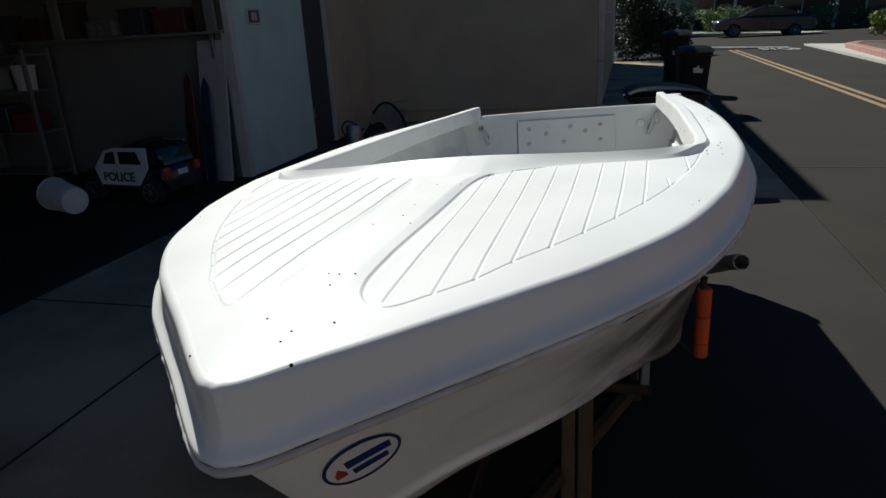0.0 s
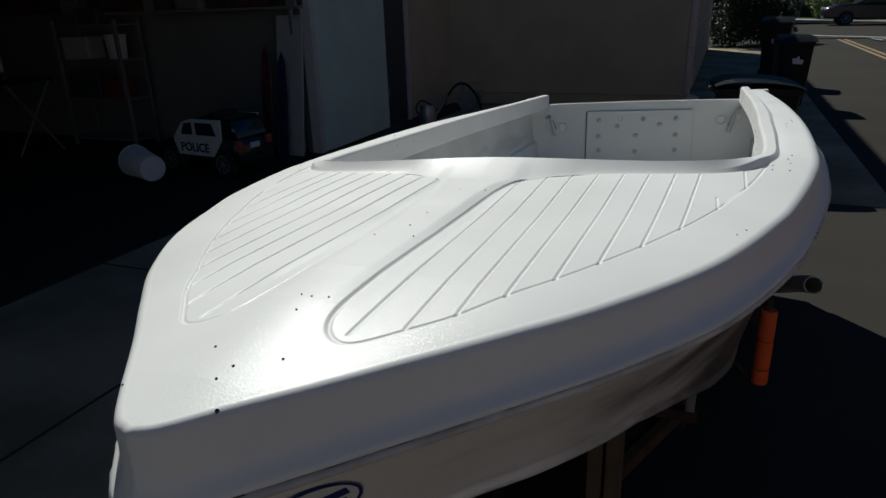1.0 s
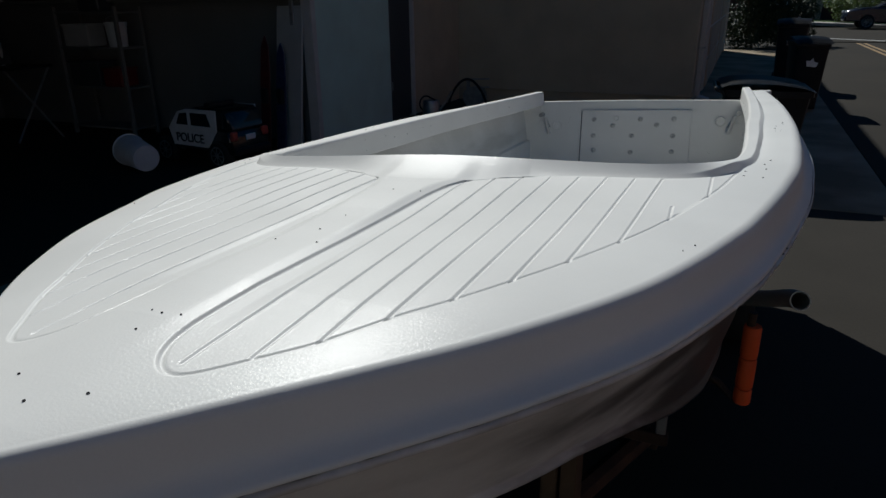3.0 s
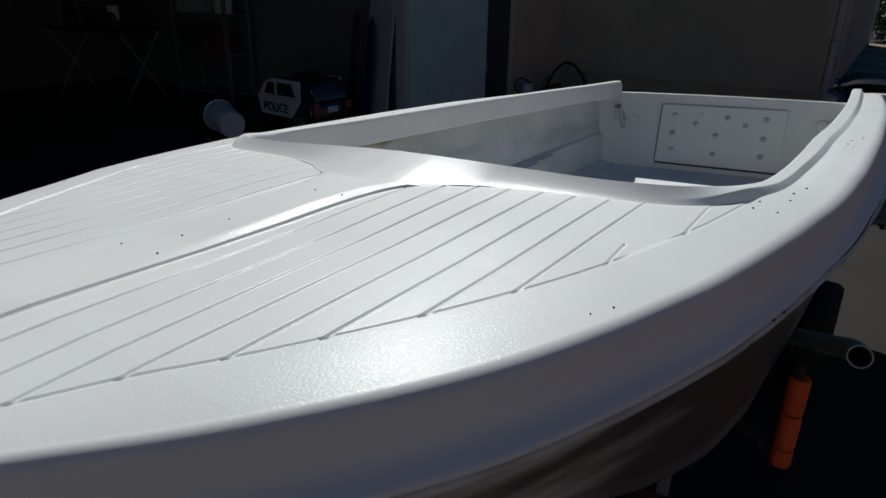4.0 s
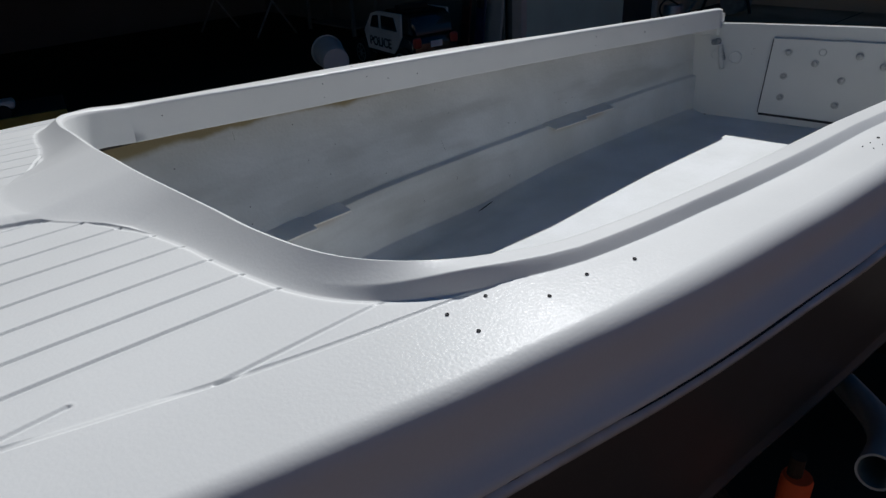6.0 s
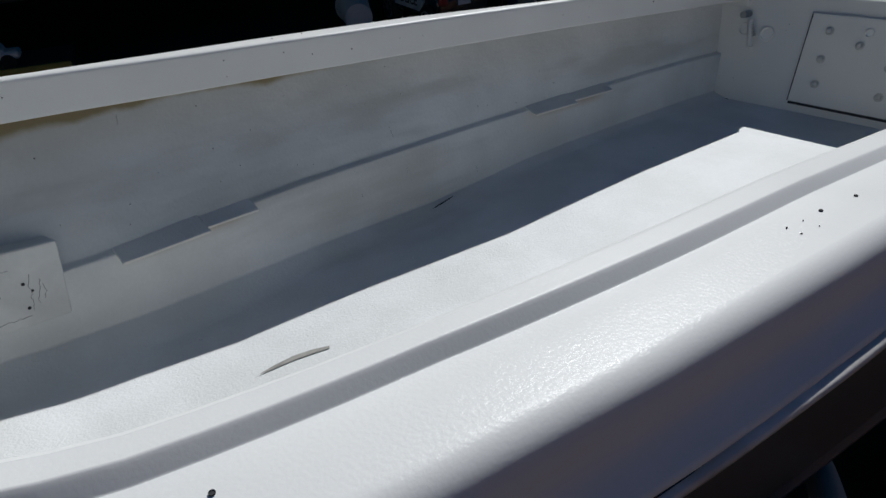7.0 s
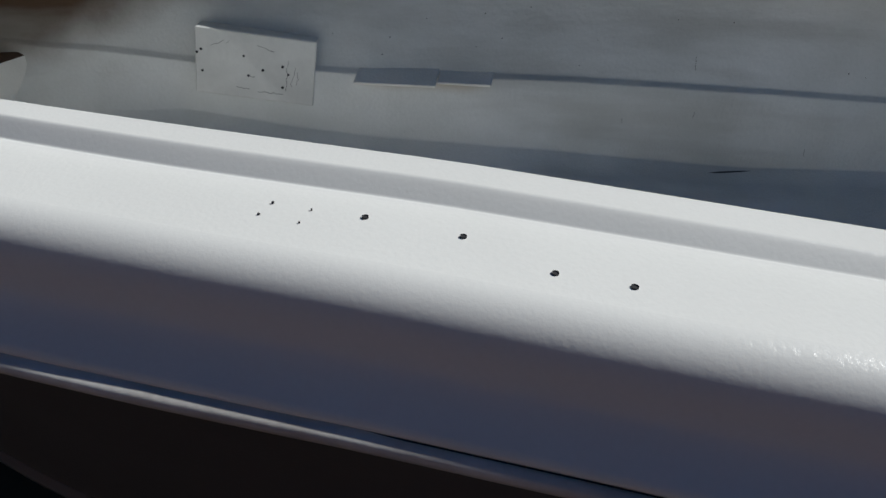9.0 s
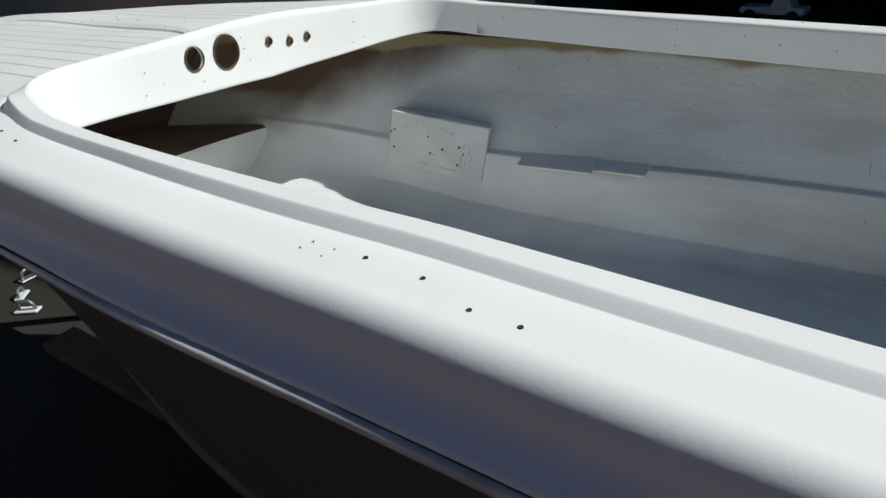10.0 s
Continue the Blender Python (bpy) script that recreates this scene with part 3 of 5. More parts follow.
# how far the flared side stands in at the ledge
FLARE_Y, FLARE_IN = [0.4, 1.0, 1.2, 1.6, 1.95, 2.5, 3.0, 3.95], [0.18, 0.195, 0.200, 0.225, 0.210, 0.150, 0.095, 0.060]
ly = np.linspace(0.42, 4.17, 190)
lines = []
for y in ly:
    b, flare_in, fz, ez = float(beam(y)), float(np.interp(y, FLARE_Y, FLARE_IN)), float(np.interp(y, FLOOR_Y, FLOOR_Z)), float(np.interp(y, LEDGE_Y, LEDGE_Z))
    row = []
    for q, inset in ((0, 0.020), (0.12, 0.036), (0.4, 0.065), (0.7, 0.098), (0.98, 0.128), (1, 0.130)):
        row.append((b - inset * flare_in / 0.13, -0.08 + (ez + 0.08) * q))
    b -= flare_in - 0.13
    row += [(b - 0.149, ez - 0.003), (b - 0.1515, ez - 0.009)]
    turn = float(np.interp(y, [1.0, 1.8, 2.5, 3.2], [0.036, 0.044, 0.022, 0.020]))
    low = fz + turn
    for q in (0.4, 0.97, 1.0):
        row.append((b - 0.1515 - 0.016 * q, ez - 0.009 + (low - ez + 0.009) * q))
    for q in (0.03, 0.28, 0.55, 0.8, 1.0):
        row.append((b - 0.1675 - (0.020 + 1.9 * turn) * q, low + (fz - low) * (1 - (1 - q) ** 1.5)))
    line = [(min(x, max(hull_half(y, z) - 0.012, 0.0)), y, z) for x, z in row]
    if y > 1.3:
        # the ledge keeps its width where the hull narrows
        line = line[:6] + [(min(p[0], line[5][0] - 0.9 * (row[5][0] - r[0])), p[1], p[2]) for p, r in zip(line[6:], row[6:])]
    lines.append(line + [(0, y, fz)] + [(-x, yy, z) for x, yy, z in line[::-1]])
lin = np.array(lines)
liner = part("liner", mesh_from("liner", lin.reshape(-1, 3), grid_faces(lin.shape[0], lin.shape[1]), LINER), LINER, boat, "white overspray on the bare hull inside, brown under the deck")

# low step across the bow, bare brown on top
face, top = bmesh.new(), bmesh.new()
for own, line in ((face, ((0.752, -0.500), (0.750, -0.42), (0.748, -0.38), (0.742, -0.362))), (top, ((0.742, -0.362), (0.728, -0.353), (0.60, -0.347), (0.47, -0.342)))):
    prev = None
    for q in np.linspace(-1, 1, 13):
        now = [own.verts.new((q * (hull_half(y, z) - 0.014), y, z + 0.015 * (1 - q * q))) for y, z in line]
        if prev:
            for k in range(3):
                own.faces.new((prev[k], now[k], now[k + 1], prev[k + 1]))
        prev = now
part("bow_step", face, FLOORPAINT, boat, "white overspray on a low step across the bow", smooth=True)
part("bow_step_top", top, BAREBROWN, boat, "bare brown glass cloth under the foredeck", smooth=True)
own, prev = bmesh.new(), None
for q in np.linspace(-1, 1, 13):
    now = [own.verts.new((q * (hull_half(0.47, z) - 0.013), 0.47 - 0.03 * (1 - q * q), z)) for z in (-0.36, -0.27, -0.18, -0.10)]
    if prev:
        for k in range(3):
            own.faces.new((prev[k], now[k], now[k + 1], prev[k + 1]))
    prev = now
part("bow_lining", own, BAREBROWN, boat, "bare brown lining at the bow's end", smooth=True)

# transom
bm = prism([(-0.755, -0.10), (-0.745, -0.50), (0, -0.68), (0.745, -0.50), (0.755, -0.10), (0.45, -0.095), (0, -0.092), (-0.45, -0.095)], 0.045, bevel=0.006)
transom = part("transom", bm, PAINT, boat, "white transom board", m=Matrix.Translation((0, 4.205, 0)) @ Matrix(((1, 0, 0, 0), (0, 0.22, -0.98, 0.02), (0, 0.98, 0.22, 0), (0, 0, 0, 1))))


for sx in (-1, 1):
    part("deck_end", box((0.150, 0.060, 0.100), (0.683 * sx, 4.160, -0.0905), 0.004), PAINT, boat)


def on_transom(x, z, lift=0.0):
    return Vector((x, 4.222 + 0.2245 * z - 0.047 - lift, z))


bm = box((0.67, 0.010, 0.335), bevel=0.003)
part("transom_pad", bm, PAINT, boat, "white motor pad plate bolted to the transom", m=Matrix.Translation(on_transom(0, -0.305, 0.006)) @ Matrix.Rotation(radians(-12.6), 4, "X"))


# ---- the ground and the buildings ----
GX0, GX1 = -3.55, 1.90
def slab(name, x0, x1, y0, y1, z, mat, label, thick=0.3, bevel=0.004):
    return tagged(part(name, box((x1 - x0, y1 - y0, thick), ((x0 + x1) / 2, (y0 + y1) / 2, z - thick / 2), bevel), mat), label, "", "", "structure")


# The dark tone here stands in for shade from shrubs and house.
ground = part("ground", box((900, 900, 0.5), (0, 0, -0.29), 0), DARKCONCRETE)
tagged(ground, "dry ground that reaches the horizon, coloured dark to stand for shade", "ground", "", "structure")
tagged(slab("road", GX1, 9.2, -14, 30.5, 0.0, ASPHALT, "grey asphalt alley with a double yellow line"), category="road")
# Concrete tone switches at the building's shadow edge: dark in sun, pale in shade.
tagged(slab("apron_edge", -0.39, GX1 - 0.01, -14, 5.6, 0.003, DARKCONCRETE, "concrete strip beside the alley, toned dark up to the shadow edge"), category="pavement")
tagged(slab("apron_north", -0.39, GX1 - 0.01, 5.61, 24.6, 0.003, CONCRETE, "shaded concrete apron behind the boat"), category="pavement")
tagged(slab("apron", GX0, -0.40, -14, 24.6, 0.004, CONCRETE, "shaded concrete driveway apron with control joints"), category="pavement")
tagged(slab("street", -60, 80, 30.55, 43.6, -0.002, ASPHALT, "asphalt cross street"), category="road")
# The garage's dimness is put into the floor colour.
tagged(slab("garage_floor", -10.0, GX0 - 0.012, -0.5, 6.6, 0.010, DARKCONCRETE, "concrete garage floor, coloured dark for the garage's shade"), category="floor")

FX = -4.0
def wall(name, x0, x1, y0, y1, z0, z1, mat, label):
    return tagged(part(name, box((x1 - x0, y1 - y0, z1 - z0), ((x0 + x1) / 2, (y0 + y1) / 2, (z0 + z1) / 2), 0.008), mat), label, "wall", "", "structure")


wall("wall_garage_pier", FX - 0.2, FX, 6.4, 8.22, 0, 2.55, PALEWALL, "pale painted stucco wall beside the garage door")
wall("wall_over_door", FX - 0.2, FX, -14, 10.8, 2.55, 6.0, STUCCO, "stucco wall over the garage doors")
wall("wall_south", FX - 0.2, FX, -14, -0.1, 0, 2.55, STUCCO, "stucco wall beside the garage door")
wall("wall_far_pier", FX - 0.2, FX, 8.98, 10.8, 0, 2.55, STUCCO, "stucco wall beside a gate")
wall("wall_beige", -4.2, -0.1, 10.8, 11.0, 0, 3.3, STUCCO, "large plain beige stucco wall in shade")
wall("wall_alley", -0.3, -0.1, 11.0, 24.0, 0, 3.3, STUCCO, "stucco garage front along the alley")
wall("wall_upper", -1.65, -1.45, 10.8, 24.0, 3.3, 5.67, STUCCO, "stucco upper storey, set back")
wall("wall_upper_end", -4.2, -1.65, 10.8, 11.0, 3.3, 5.67, STUCCO, "stucco upper storey end")
wall("roof_lower", -1.45, -0.05, 10.8, 24.0, 3.3, 3.4, STUCCO, "flat roof edge")
wall("roof_upper", -11, -1.45, 10.8, 24.0, 5.6, 5.67, STUCCO, "flat roof")
wall("roof_garage", -10.2, FX - 0.21, -14, 10.8, 5.9, 5.98, STUCCO, "flat roof")
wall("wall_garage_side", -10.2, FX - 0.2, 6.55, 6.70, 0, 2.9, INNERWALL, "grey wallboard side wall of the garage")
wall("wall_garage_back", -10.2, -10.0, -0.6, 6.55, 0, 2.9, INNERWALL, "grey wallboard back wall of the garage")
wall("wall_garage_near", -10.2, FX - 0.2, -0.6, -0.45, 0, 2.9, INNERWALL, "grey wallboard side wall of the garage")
# Unseen wall, added to bounce sunlight onto bow, cowl and transom.
wall("wall_behind", -1.5, 10.5, -7.3, -7.0, 0, 4.6, GREYSTUCCO, "plain pale stucco wall behind the driveway, unseen, added to bounce sunlight")
# Another unseen wall, added to cut low sky and warm the boat's near side.
wall("wall_across", 10.5, 10.8, -14, 15.5, 0, 4.2, BROWNSTUCCO, "plain red-brown stucco wall across the alley, unseen, added to bounce warm light")
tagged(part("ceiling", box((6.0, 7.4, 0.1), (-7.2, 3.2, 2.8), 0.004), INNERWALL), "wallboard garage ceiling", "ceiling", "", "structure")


# ---- fittings and marks of the boat ----
def disc(r, thick=0.0012, steps=14):
    return lathe([(r * 0.6, 0), (r, 0), (r, thick), (r * 0.7, thick * 0.4)], steps)


HOLE_MESH = {}


def hole(place, normal, r, name="screw_hole", chipped=False):
    r *= 0.41
    key = round(r, 4)
    if key not in HOLE_MESH:
        bm = disc(r)
        me = bpy.data.meshes.new(name)
        bm.to_mesh(me)
        bm.free()
        me.materials.append(HOLE)
        HOLE_MESH[key] = me
    ob = new(name, HOLE_MESH[key])
    ob.parent = boat
    ob.matrix_basis = Matrix.Translation(place) @ Vector(normal).to_track_quat("Z", "Y").to_matrix().to_4x4()
    return ob


def deck_point(x, y, lift=-0.0002):
    e = 0.01
    z = [float(deck_height(np.array([a]), np.array([b]), True)[0]) for a, b in ((x, y), (x + e, y), (x, y + e))]
    return Vector((x, y, z[0] + lift)), Vector((-(z[1] - z[0]) / e, -(z[2] - z[0]) / e, 1)).normalized()


for x, y, r in ((0.032, 0.093, 0.0042), (0.033, 0.121, 0.0042), (-0.020, 0.153, 0.0038), (0.078, 0.155, 0.0042), (0.020, 0.307, 0.0036), (0.044, 0.313, 0.0034),
                (0.002, 0.309, 0.0030), (0.023, 0.265, 0.0036), (-0.036, 0.598, 0.0034), (0.041, 0.601, 0.0034), (0.004, 0.665, 0.0036), (0.003, 0.748, 0.0028),
                (0.060, 0.937, 0.0036), (0.001, 0.934, 0.0034), (0.585, 0.804, 0.0030), (0.570, 0.773, 0.0022), (-0.585, 0.804, 0.0030),
                (0.651, 1.265, 0.0046), (0.654, 1.310, 0.0046), (0.687, 1.268, 0.0046), (0.695, 1.351, 0.0046), (0.694, 1.408, 0.0050), (0.708, 1.468, 0.0050),
                (0.741, 2.007, 0.0020), (0.756, 2.005, 0.0020), (0.743, 2.033, 0.0014), (0.759, 2.032, 0.0014),
                (0.743, 2.067, 0.0049), (0.748, 2.128, 0.0050), (0.769, 2.183, 0.0050), (0.769, 2.225, 0.0052),
                (-0.646, 1.255, 0.0046), (-0.691, 1.331, 0.0046), (-0.705, 1.439, 0.0050), (-0.748, 2.128, 0.0058), (-0.769, 2.225, 0.0058)):
    hole(*deck_point(x, y), r)


def shoulder(y, angle, sidesign=1):
    """A point on the rounded edge of the deck, at an angle over its side."""
    i = int(np.argmin(np.abs(outer[:, 1] - y) + (outer[:, 0] * sidesign < 0) * 9))
    n2, a = on[i], radians(angle)
    place = Vector((*(top_edge[i] + n2 * ROUND[i] * math.cos(a)), edge_z[i] - ROUND[i] + ROUND[i] * math.sin(a)))
    return place, Vector((n2[0] * math.cos(a), n2[1] * math.cos(a), math.sin(a)))


hole(*shoulder(0.045, 55), 0.0062)
hole(*shoulder(0.06, 55, -1), 0.0035)
i0 = len(outer) // 2
hole(Vector((0.012, float(outer[i0, 1]) + 0.006, -0.035)), Vector((0.3, -0.95, 0.1)), 0.0060)


def skirt_point(y, z, sidesign=-1):
    i = int(np.argmin(np.abs(crest[:, 1] - y) + (crest[:, 0] * sidesign < 0.3) * 9))
    n2 = kn[i]
    return Vector((crest[i, 0] - n2[0] * 0.0172, crest[i, 1] - n2[1] * 0.0172, z)), Vector((-n2[0], -n2[1], 0))


for y, z, r in ((1.478, -0.004, 0.0038), (1.953, -0.012, 0.0036), (1.951, -0.051, 0.0034), (2.097, -0.018, 0.0040), (2.205, -0.035, 0.0040), (2.334, -0.040, 0.0038),
                (2.47, -0.035, 0.0024), (2.56, -0.038, 0.0020), (3.10, -0.050, 0.0026), (3.22, -0.036, 0.0030), (3.22, -0.070, 0.0026), (3.563, -0.055, 0.0062), (3.85, -0.055, 0.0030)):
    hole(*skirt_point(y, z), r)
    hole(*skirt_point(y, z, 1), r)


def dash_point(x, z):
    i = int(np.argmin(np.abs(crest[:, 0] - x) + (crest[:, 1] > 1.33) * 9))
    n2 = kn[i]
    return Vector((crest[i, 0] - n2[0] * 0.0172, crest[i, 1] - n2[1] * 0.0172, z)), Vector((-n2[0], -n2[1], 0))


for x, z, r in ((0.339, 0.012, 0.003), (0.30, -0.016, 0.003), (0.345, -0.030, 0.003), (0.075, 0.034, 0.003), (0.070, 0.010, 0.003), (0.058, -0.016, 0.003), (0.20, -0.035, 0.003),
                (-0.294, 0.016, 0.0034), (-0.285, -0.034, 0.0032), (-0.33, -0.028, 0.0028), (0.10, 0.02, 0.0025)):
    hole(*dash_point(x, z), r)

RIM = material("cut_rim", (0.12, 0.075, 0.04), 0.8, vary=0.15)
# cut rims of the gauge holes
for hx, hz, hr in DASH_HOLES:
    p, n3 = dash_point(hx, hz)
    part("gauge_hole_rim", lathe([(hr + 0.0006, -0.008), (hr - 0.0006, -0.008), (hr - 0.0006, 0.0), (hr + 0.0006, 0.0)], 28, close=True), RIM, boat,
         m=Matrix.Translation(p) @ n3.to_track_quat("Z", "Y").to_matrix().to_4x4())

# rub rail: a thin battered lip under the deck edge, with its dark seam
lip, seam = [], []
flange = np.column_stack([outer[:, :2] + on * (0.020 * FLARE)[:, None], edge_z - 0.101 * DROP])
wob = np.interp(np.arange(rows), np.arange(0, rows, 6), np.random.default_rng(3).normal(0, 1, len(range(0, rows, 6))))
shape = [(-0.006, 0.0005), (0.003, 0.0003), (0.007, -0.001), (0.009, -0.004), (0.008, -0.009), (0.002, -0.012), (-0.016, -0.010)]
for o, dz in shape:
    lip.append(np.column_stack([flange[:, :2] + on * (o + 0.0008 * wob)[:, None], flange[:, 2] - 0.0012 + dz + 0.0006 * wob]))
part("rub_rail", mesh_from("rub_rail", np.stack(lip, 1).reshape(-1, 3), grid_faces(rows, len(shape)), RAILPAINT), RAILPAINT, boat, "battered off-white rub rail lip")
gap = np.clip(0.0022 + 0.0010 * np.roll(wob, 11), 0.0009, 0.0042)
for o, dz in ((0.0015, 0.0), (0.0015, 1.0)):
    seam.append(np.column_stack([flange[:, :2] + on * (o + dz * gap)[:, None], flange[:, 2] - 0.0002 - 0.0003 * dz]))
part("rub_rail_seam", mesh_from("rub_rail_seam", np.stack(seam, 1).reshape(-1, 3), grid_faces(rows, 2), HOLE), HOLE, boat, "dark open seam under the deck edge")

# two old dents in the rail, amidships
for y in (1.066, 1.10):
    k = int(np.argmin(np.abs(outer[:, 1] - y) + (outer[:, 0] < 0) * 9))
    hole(Vector((flange[k, 0] + on[k, 0] * 0.004, flange[k, 1], flange[k, 2] + 0.0005)), Vector((on[k, 0] * 0.3, on[k, 1] * 0.3, 1.0)), 0.012, "rail_dent")

BOXPAINT = material("box_paint", (0.68, 0.68, 0.66), 0.65, vary=0.06, scale=9, grain=60, bump=0.3)
CRACKLINE = material("crack_line", (0.16, 0.16, 0.16), 0.9, bump=0)
# motor pad bolts, plugs and drain on the transom
BOLT = lathe([(0.0, 0.0), (0.016, 0.0), (0.016, 0.003), (0.0105, 0.0035), (0.010, 0.014), (0.006, 0.017), (0.0, 0.018)], 12)
bolt_me = bpy.data.meshes.new("bolt")
BOLT.to_mesh(bolt_me)
BOLT.free()
bolt_me.materials.append(material("bolt_paint", (0.60, 0.60, 0.58), 0.5, vary=0.1, scale=60))
FACE = Matrix.Rotation(radians(90 - 12.6), 4, "X")
part("pad_slot", box((0.665, 0.006, 0.010), bevel=0.001), HOLE, boat, "dark open slot under the motor pad", m=Matrix.Translation(on_transom(0, -0.474, 0.004)))
part("pad_slot", box((0.006, 0.006, 0.33), bevel=0.001), HOLE, boat, "dark open joint beside the motor pad", m=Matrix.Translation(on_transom(-0.337, -0.305, 0.004)) @ Matrix.Rotation(radians(-12.6), 4, "X"))
for uu, vv in ((0.12, 0.17), (0.30, 0.29), (0.55, 0.17), (0.70, 0.28), (0.85, 0.17), (0.12, 0.48), (0.48, 0.48), (0.85, 0.48), (0.13, 0.76), (0.48, 0.79), (0.85, 0.77)):
    p = on_transom(-0.335 + 0.67 * uu, -0.142 - 0.325 * vv, 0.011)
    ob = new("bolt", bolt_me)
    ob.parent = boat
    ob.matrix_basis = Matrix.Translation(p) @ FACE
for x, z, r in ((-0.50, -0.235, 0.030), (0.50, -0.215, 0.030), (-0.115, -0.19, 0.016), (-0.60, -0.225, 0.026), (0.60, -0.20, 0.026)):
    part("plug", lathe([(r, 0.0), (r, 0.004), (r * 0.90, 0.0065), (r * 0.80, 0.0055), (r * 0.74, 0.0015), (0.0, 0.0025)], 24), PAINT, boat, m=Matrix.Translation(on_transom(x, z, 0.001 + 0.010 * (abs(x) < 0.3))) @ FACE, smooth=True)
for x, z, r in ((-0.593, -0.513, 0.024), (-0.59, -0.42, 0.003), (-0.42, -0.19, 0.004), (-0.425, -0.215, 0.003), (-0.555, -0.27, 0.005), (0.45, -0.40, 0.004)):
    ob = hole(on_transom(x, z, 0.002), Vector((0, -1, -0.22)), r, "drain_hole" if r > 0.008 else "screw_hole")
for sx in (-1, 1):
    part("steering_pin", tube([on_transom(0.60 * sx, -0.165, 0.0), on_transom(0.60 * sx, -0.165, 0.045)], 0.014, 14), GREYMETAL, boat, "dull steel steering pin")
    pts = [on_transom(sx * (0.575 - 0.03 * t), -0.19 - 0.055 * t, 0.020) + Vector((0.008 * math.cos(t * 44), 0.008 * math.sin(t * 44), 0.004 * math.cos(t * 44))) for t in np.linspace(0, 1, 90)]
    part("coil_spring", tube(pts, 0.0022, 6), GREYMETAL, boat, "small steel coil spring")
    part("cable_end", tube([on_transom(sx * 0.577, -0.185, 0.018), on_transom(sx * 0.555, -0.255, 0.024), on_transom(sx * 0.545, -0.285, 0.024)], 0.012, 12), BOXPAINT, boat, "pale cable end")

# battery box front and small shelf cleats on the far wall, and on the near wall
for sx in (-1,):
    along = Vector((0.085 * sx, 0.285, -0.043)).normalized()
    out = along.cross(Vector((0.02 * sx, 0.017, 0.167))).normalized()
    m = Matrix.Translation((0.506 * sx, 1.325, -0.369)) @ Matrix((out, along, out.cross(along))).transposed().to_4x4()
    bm = box((0.066, 0.307, 0.172), (0.027 * sx, 0, 0), 0.003)
    plate = part("mounting_box", bm, BOXPAINT, boat, "white painted wooden box on the wall with screw holes", m=m)
    for u, v, r in ((0.05, 0.33, 0.008), (0.016, 0.38, 0.008), (0.06, 0.65, 0.008), (0.40, 0.35, 0.007), (0.56, 0.53, 0.009), (0.44, 0.64, 0.008), (0.725, 0.44, 0.009), (0.775, 0.55, 0.007), (0.73, 0.76, 0.009)):
        ob = hole(Vector((0.0064, (u - 0.5) * 0.307, (0.5 - v) * 0.172)), Vector((1, 0, 0)), r)
        ob.parent = plate
    crack_rng = random.Random(4)
    for u0, v0, u1, v1, n_ in ((0.265, 0.185, 0.285, 0.155, 3), (0.765, 0.34, 0.755, 0.80, 12), (0.83, 0.42, 0.80, 0.72, 9), (0.86, 0.50, 0.845, 0.70, 7), (0.34, 0.83, 0.44, 0.86, 8), (0.52, 0.88, 0.74, 0.86, 12), (0.12, 0.25, 0.24, 0.17, 6), (0.52, 0.17, 0.66, 0.24, 6), (0.45, 0.645, 0.50, 0.65, 4)):
        pts = [Vector((0.0063, (u0 + (u1 - u0) * t + crack_rng.uniform(-0.012, 0.012) - 0.5) * 0.307, (0.5 - v0 - (v1 - v0) * t + crack_rng.uniform(-0.014, 0.014)) * 0.172)) for t in np.linspace(0, 1, n_)]
        part("paint_crack", tube(pts, 0.0006, 4), CRACKLINE, plate, "fine dark crack in the paint")
    for (y0, y1, deep), (y2, y3, deep2) in (((1.585, 1.80, 0.062), (1.80, 1.94, 0.046)), ((3.02, 3.22, 0.062), (3.22, 3.42, 0.046))):
        bm = None
        for a, b, dd in ((y0, y1, deep), (y2, y3, deep2)):
            mid_y = (a + b) / 2
            x = float(beam(mid_y)) - float(np.interp(mid_y, FLARE_Y, FLARE_IN))
            tilt = math.atan2(float(beam(b) - beam(a)), b - a)
            mm = Matrix.Translation((sx * (x - dd / 2), mid_y, float(np.interp(mid_y, LEDGE_Y, LEDGE_Z)) - 0.006)) @ Matrix.Rotation(-sx * tilt, 4, "Z") @ Matrix.Rotation(-sx * 0.25, 4, "Y") @ Matrix.Rotation(math.atan2(float(np.interp(b, LEDGE_Y, LEDGE_Z) - np.interp(a, LEDGE_Y, LEDGE_Z)), b - a), 4, "X")
            bm = box((dd + 0.045, b - a, 0.007), (0.015 * sx, 0, 0), 0.002, m=mm, bm=bm)
        part("shelf_cleat", bm, FLOORPAINT, boat, "broken remains of a glassed-in shelf cleat")
# crack, floor chips and bare patches of the cockpit floor
def floor_z(x, y):
    return float(np.interp(y, FLOOR_Y, FLOOR_Z))


def chip(points, mat, name, label):
    bm = bmesh.new()
    bm.faces.new([bm.verts.new((x, y, floor_z(x, y) + 0.0025)) for x, y in points])
    return part(name, bm, mat, boat, label)


BARE = material("bare_glass_cloth", (0.34, 0.33, 0.30), 0.7, vary=0.15, scale=30)
chip([(-0.188, 1.745), (-0.197, 1.785), (-0.200, 1.835), (-0.192, 1.88), (-0.178, 1.916), (-0.170, 1.912), (-0.178, 1.87), (-0.184, 1.83), (-0.186, 1.785)], BARE, "bare_patch", "flaked bare patch in the floor paint")
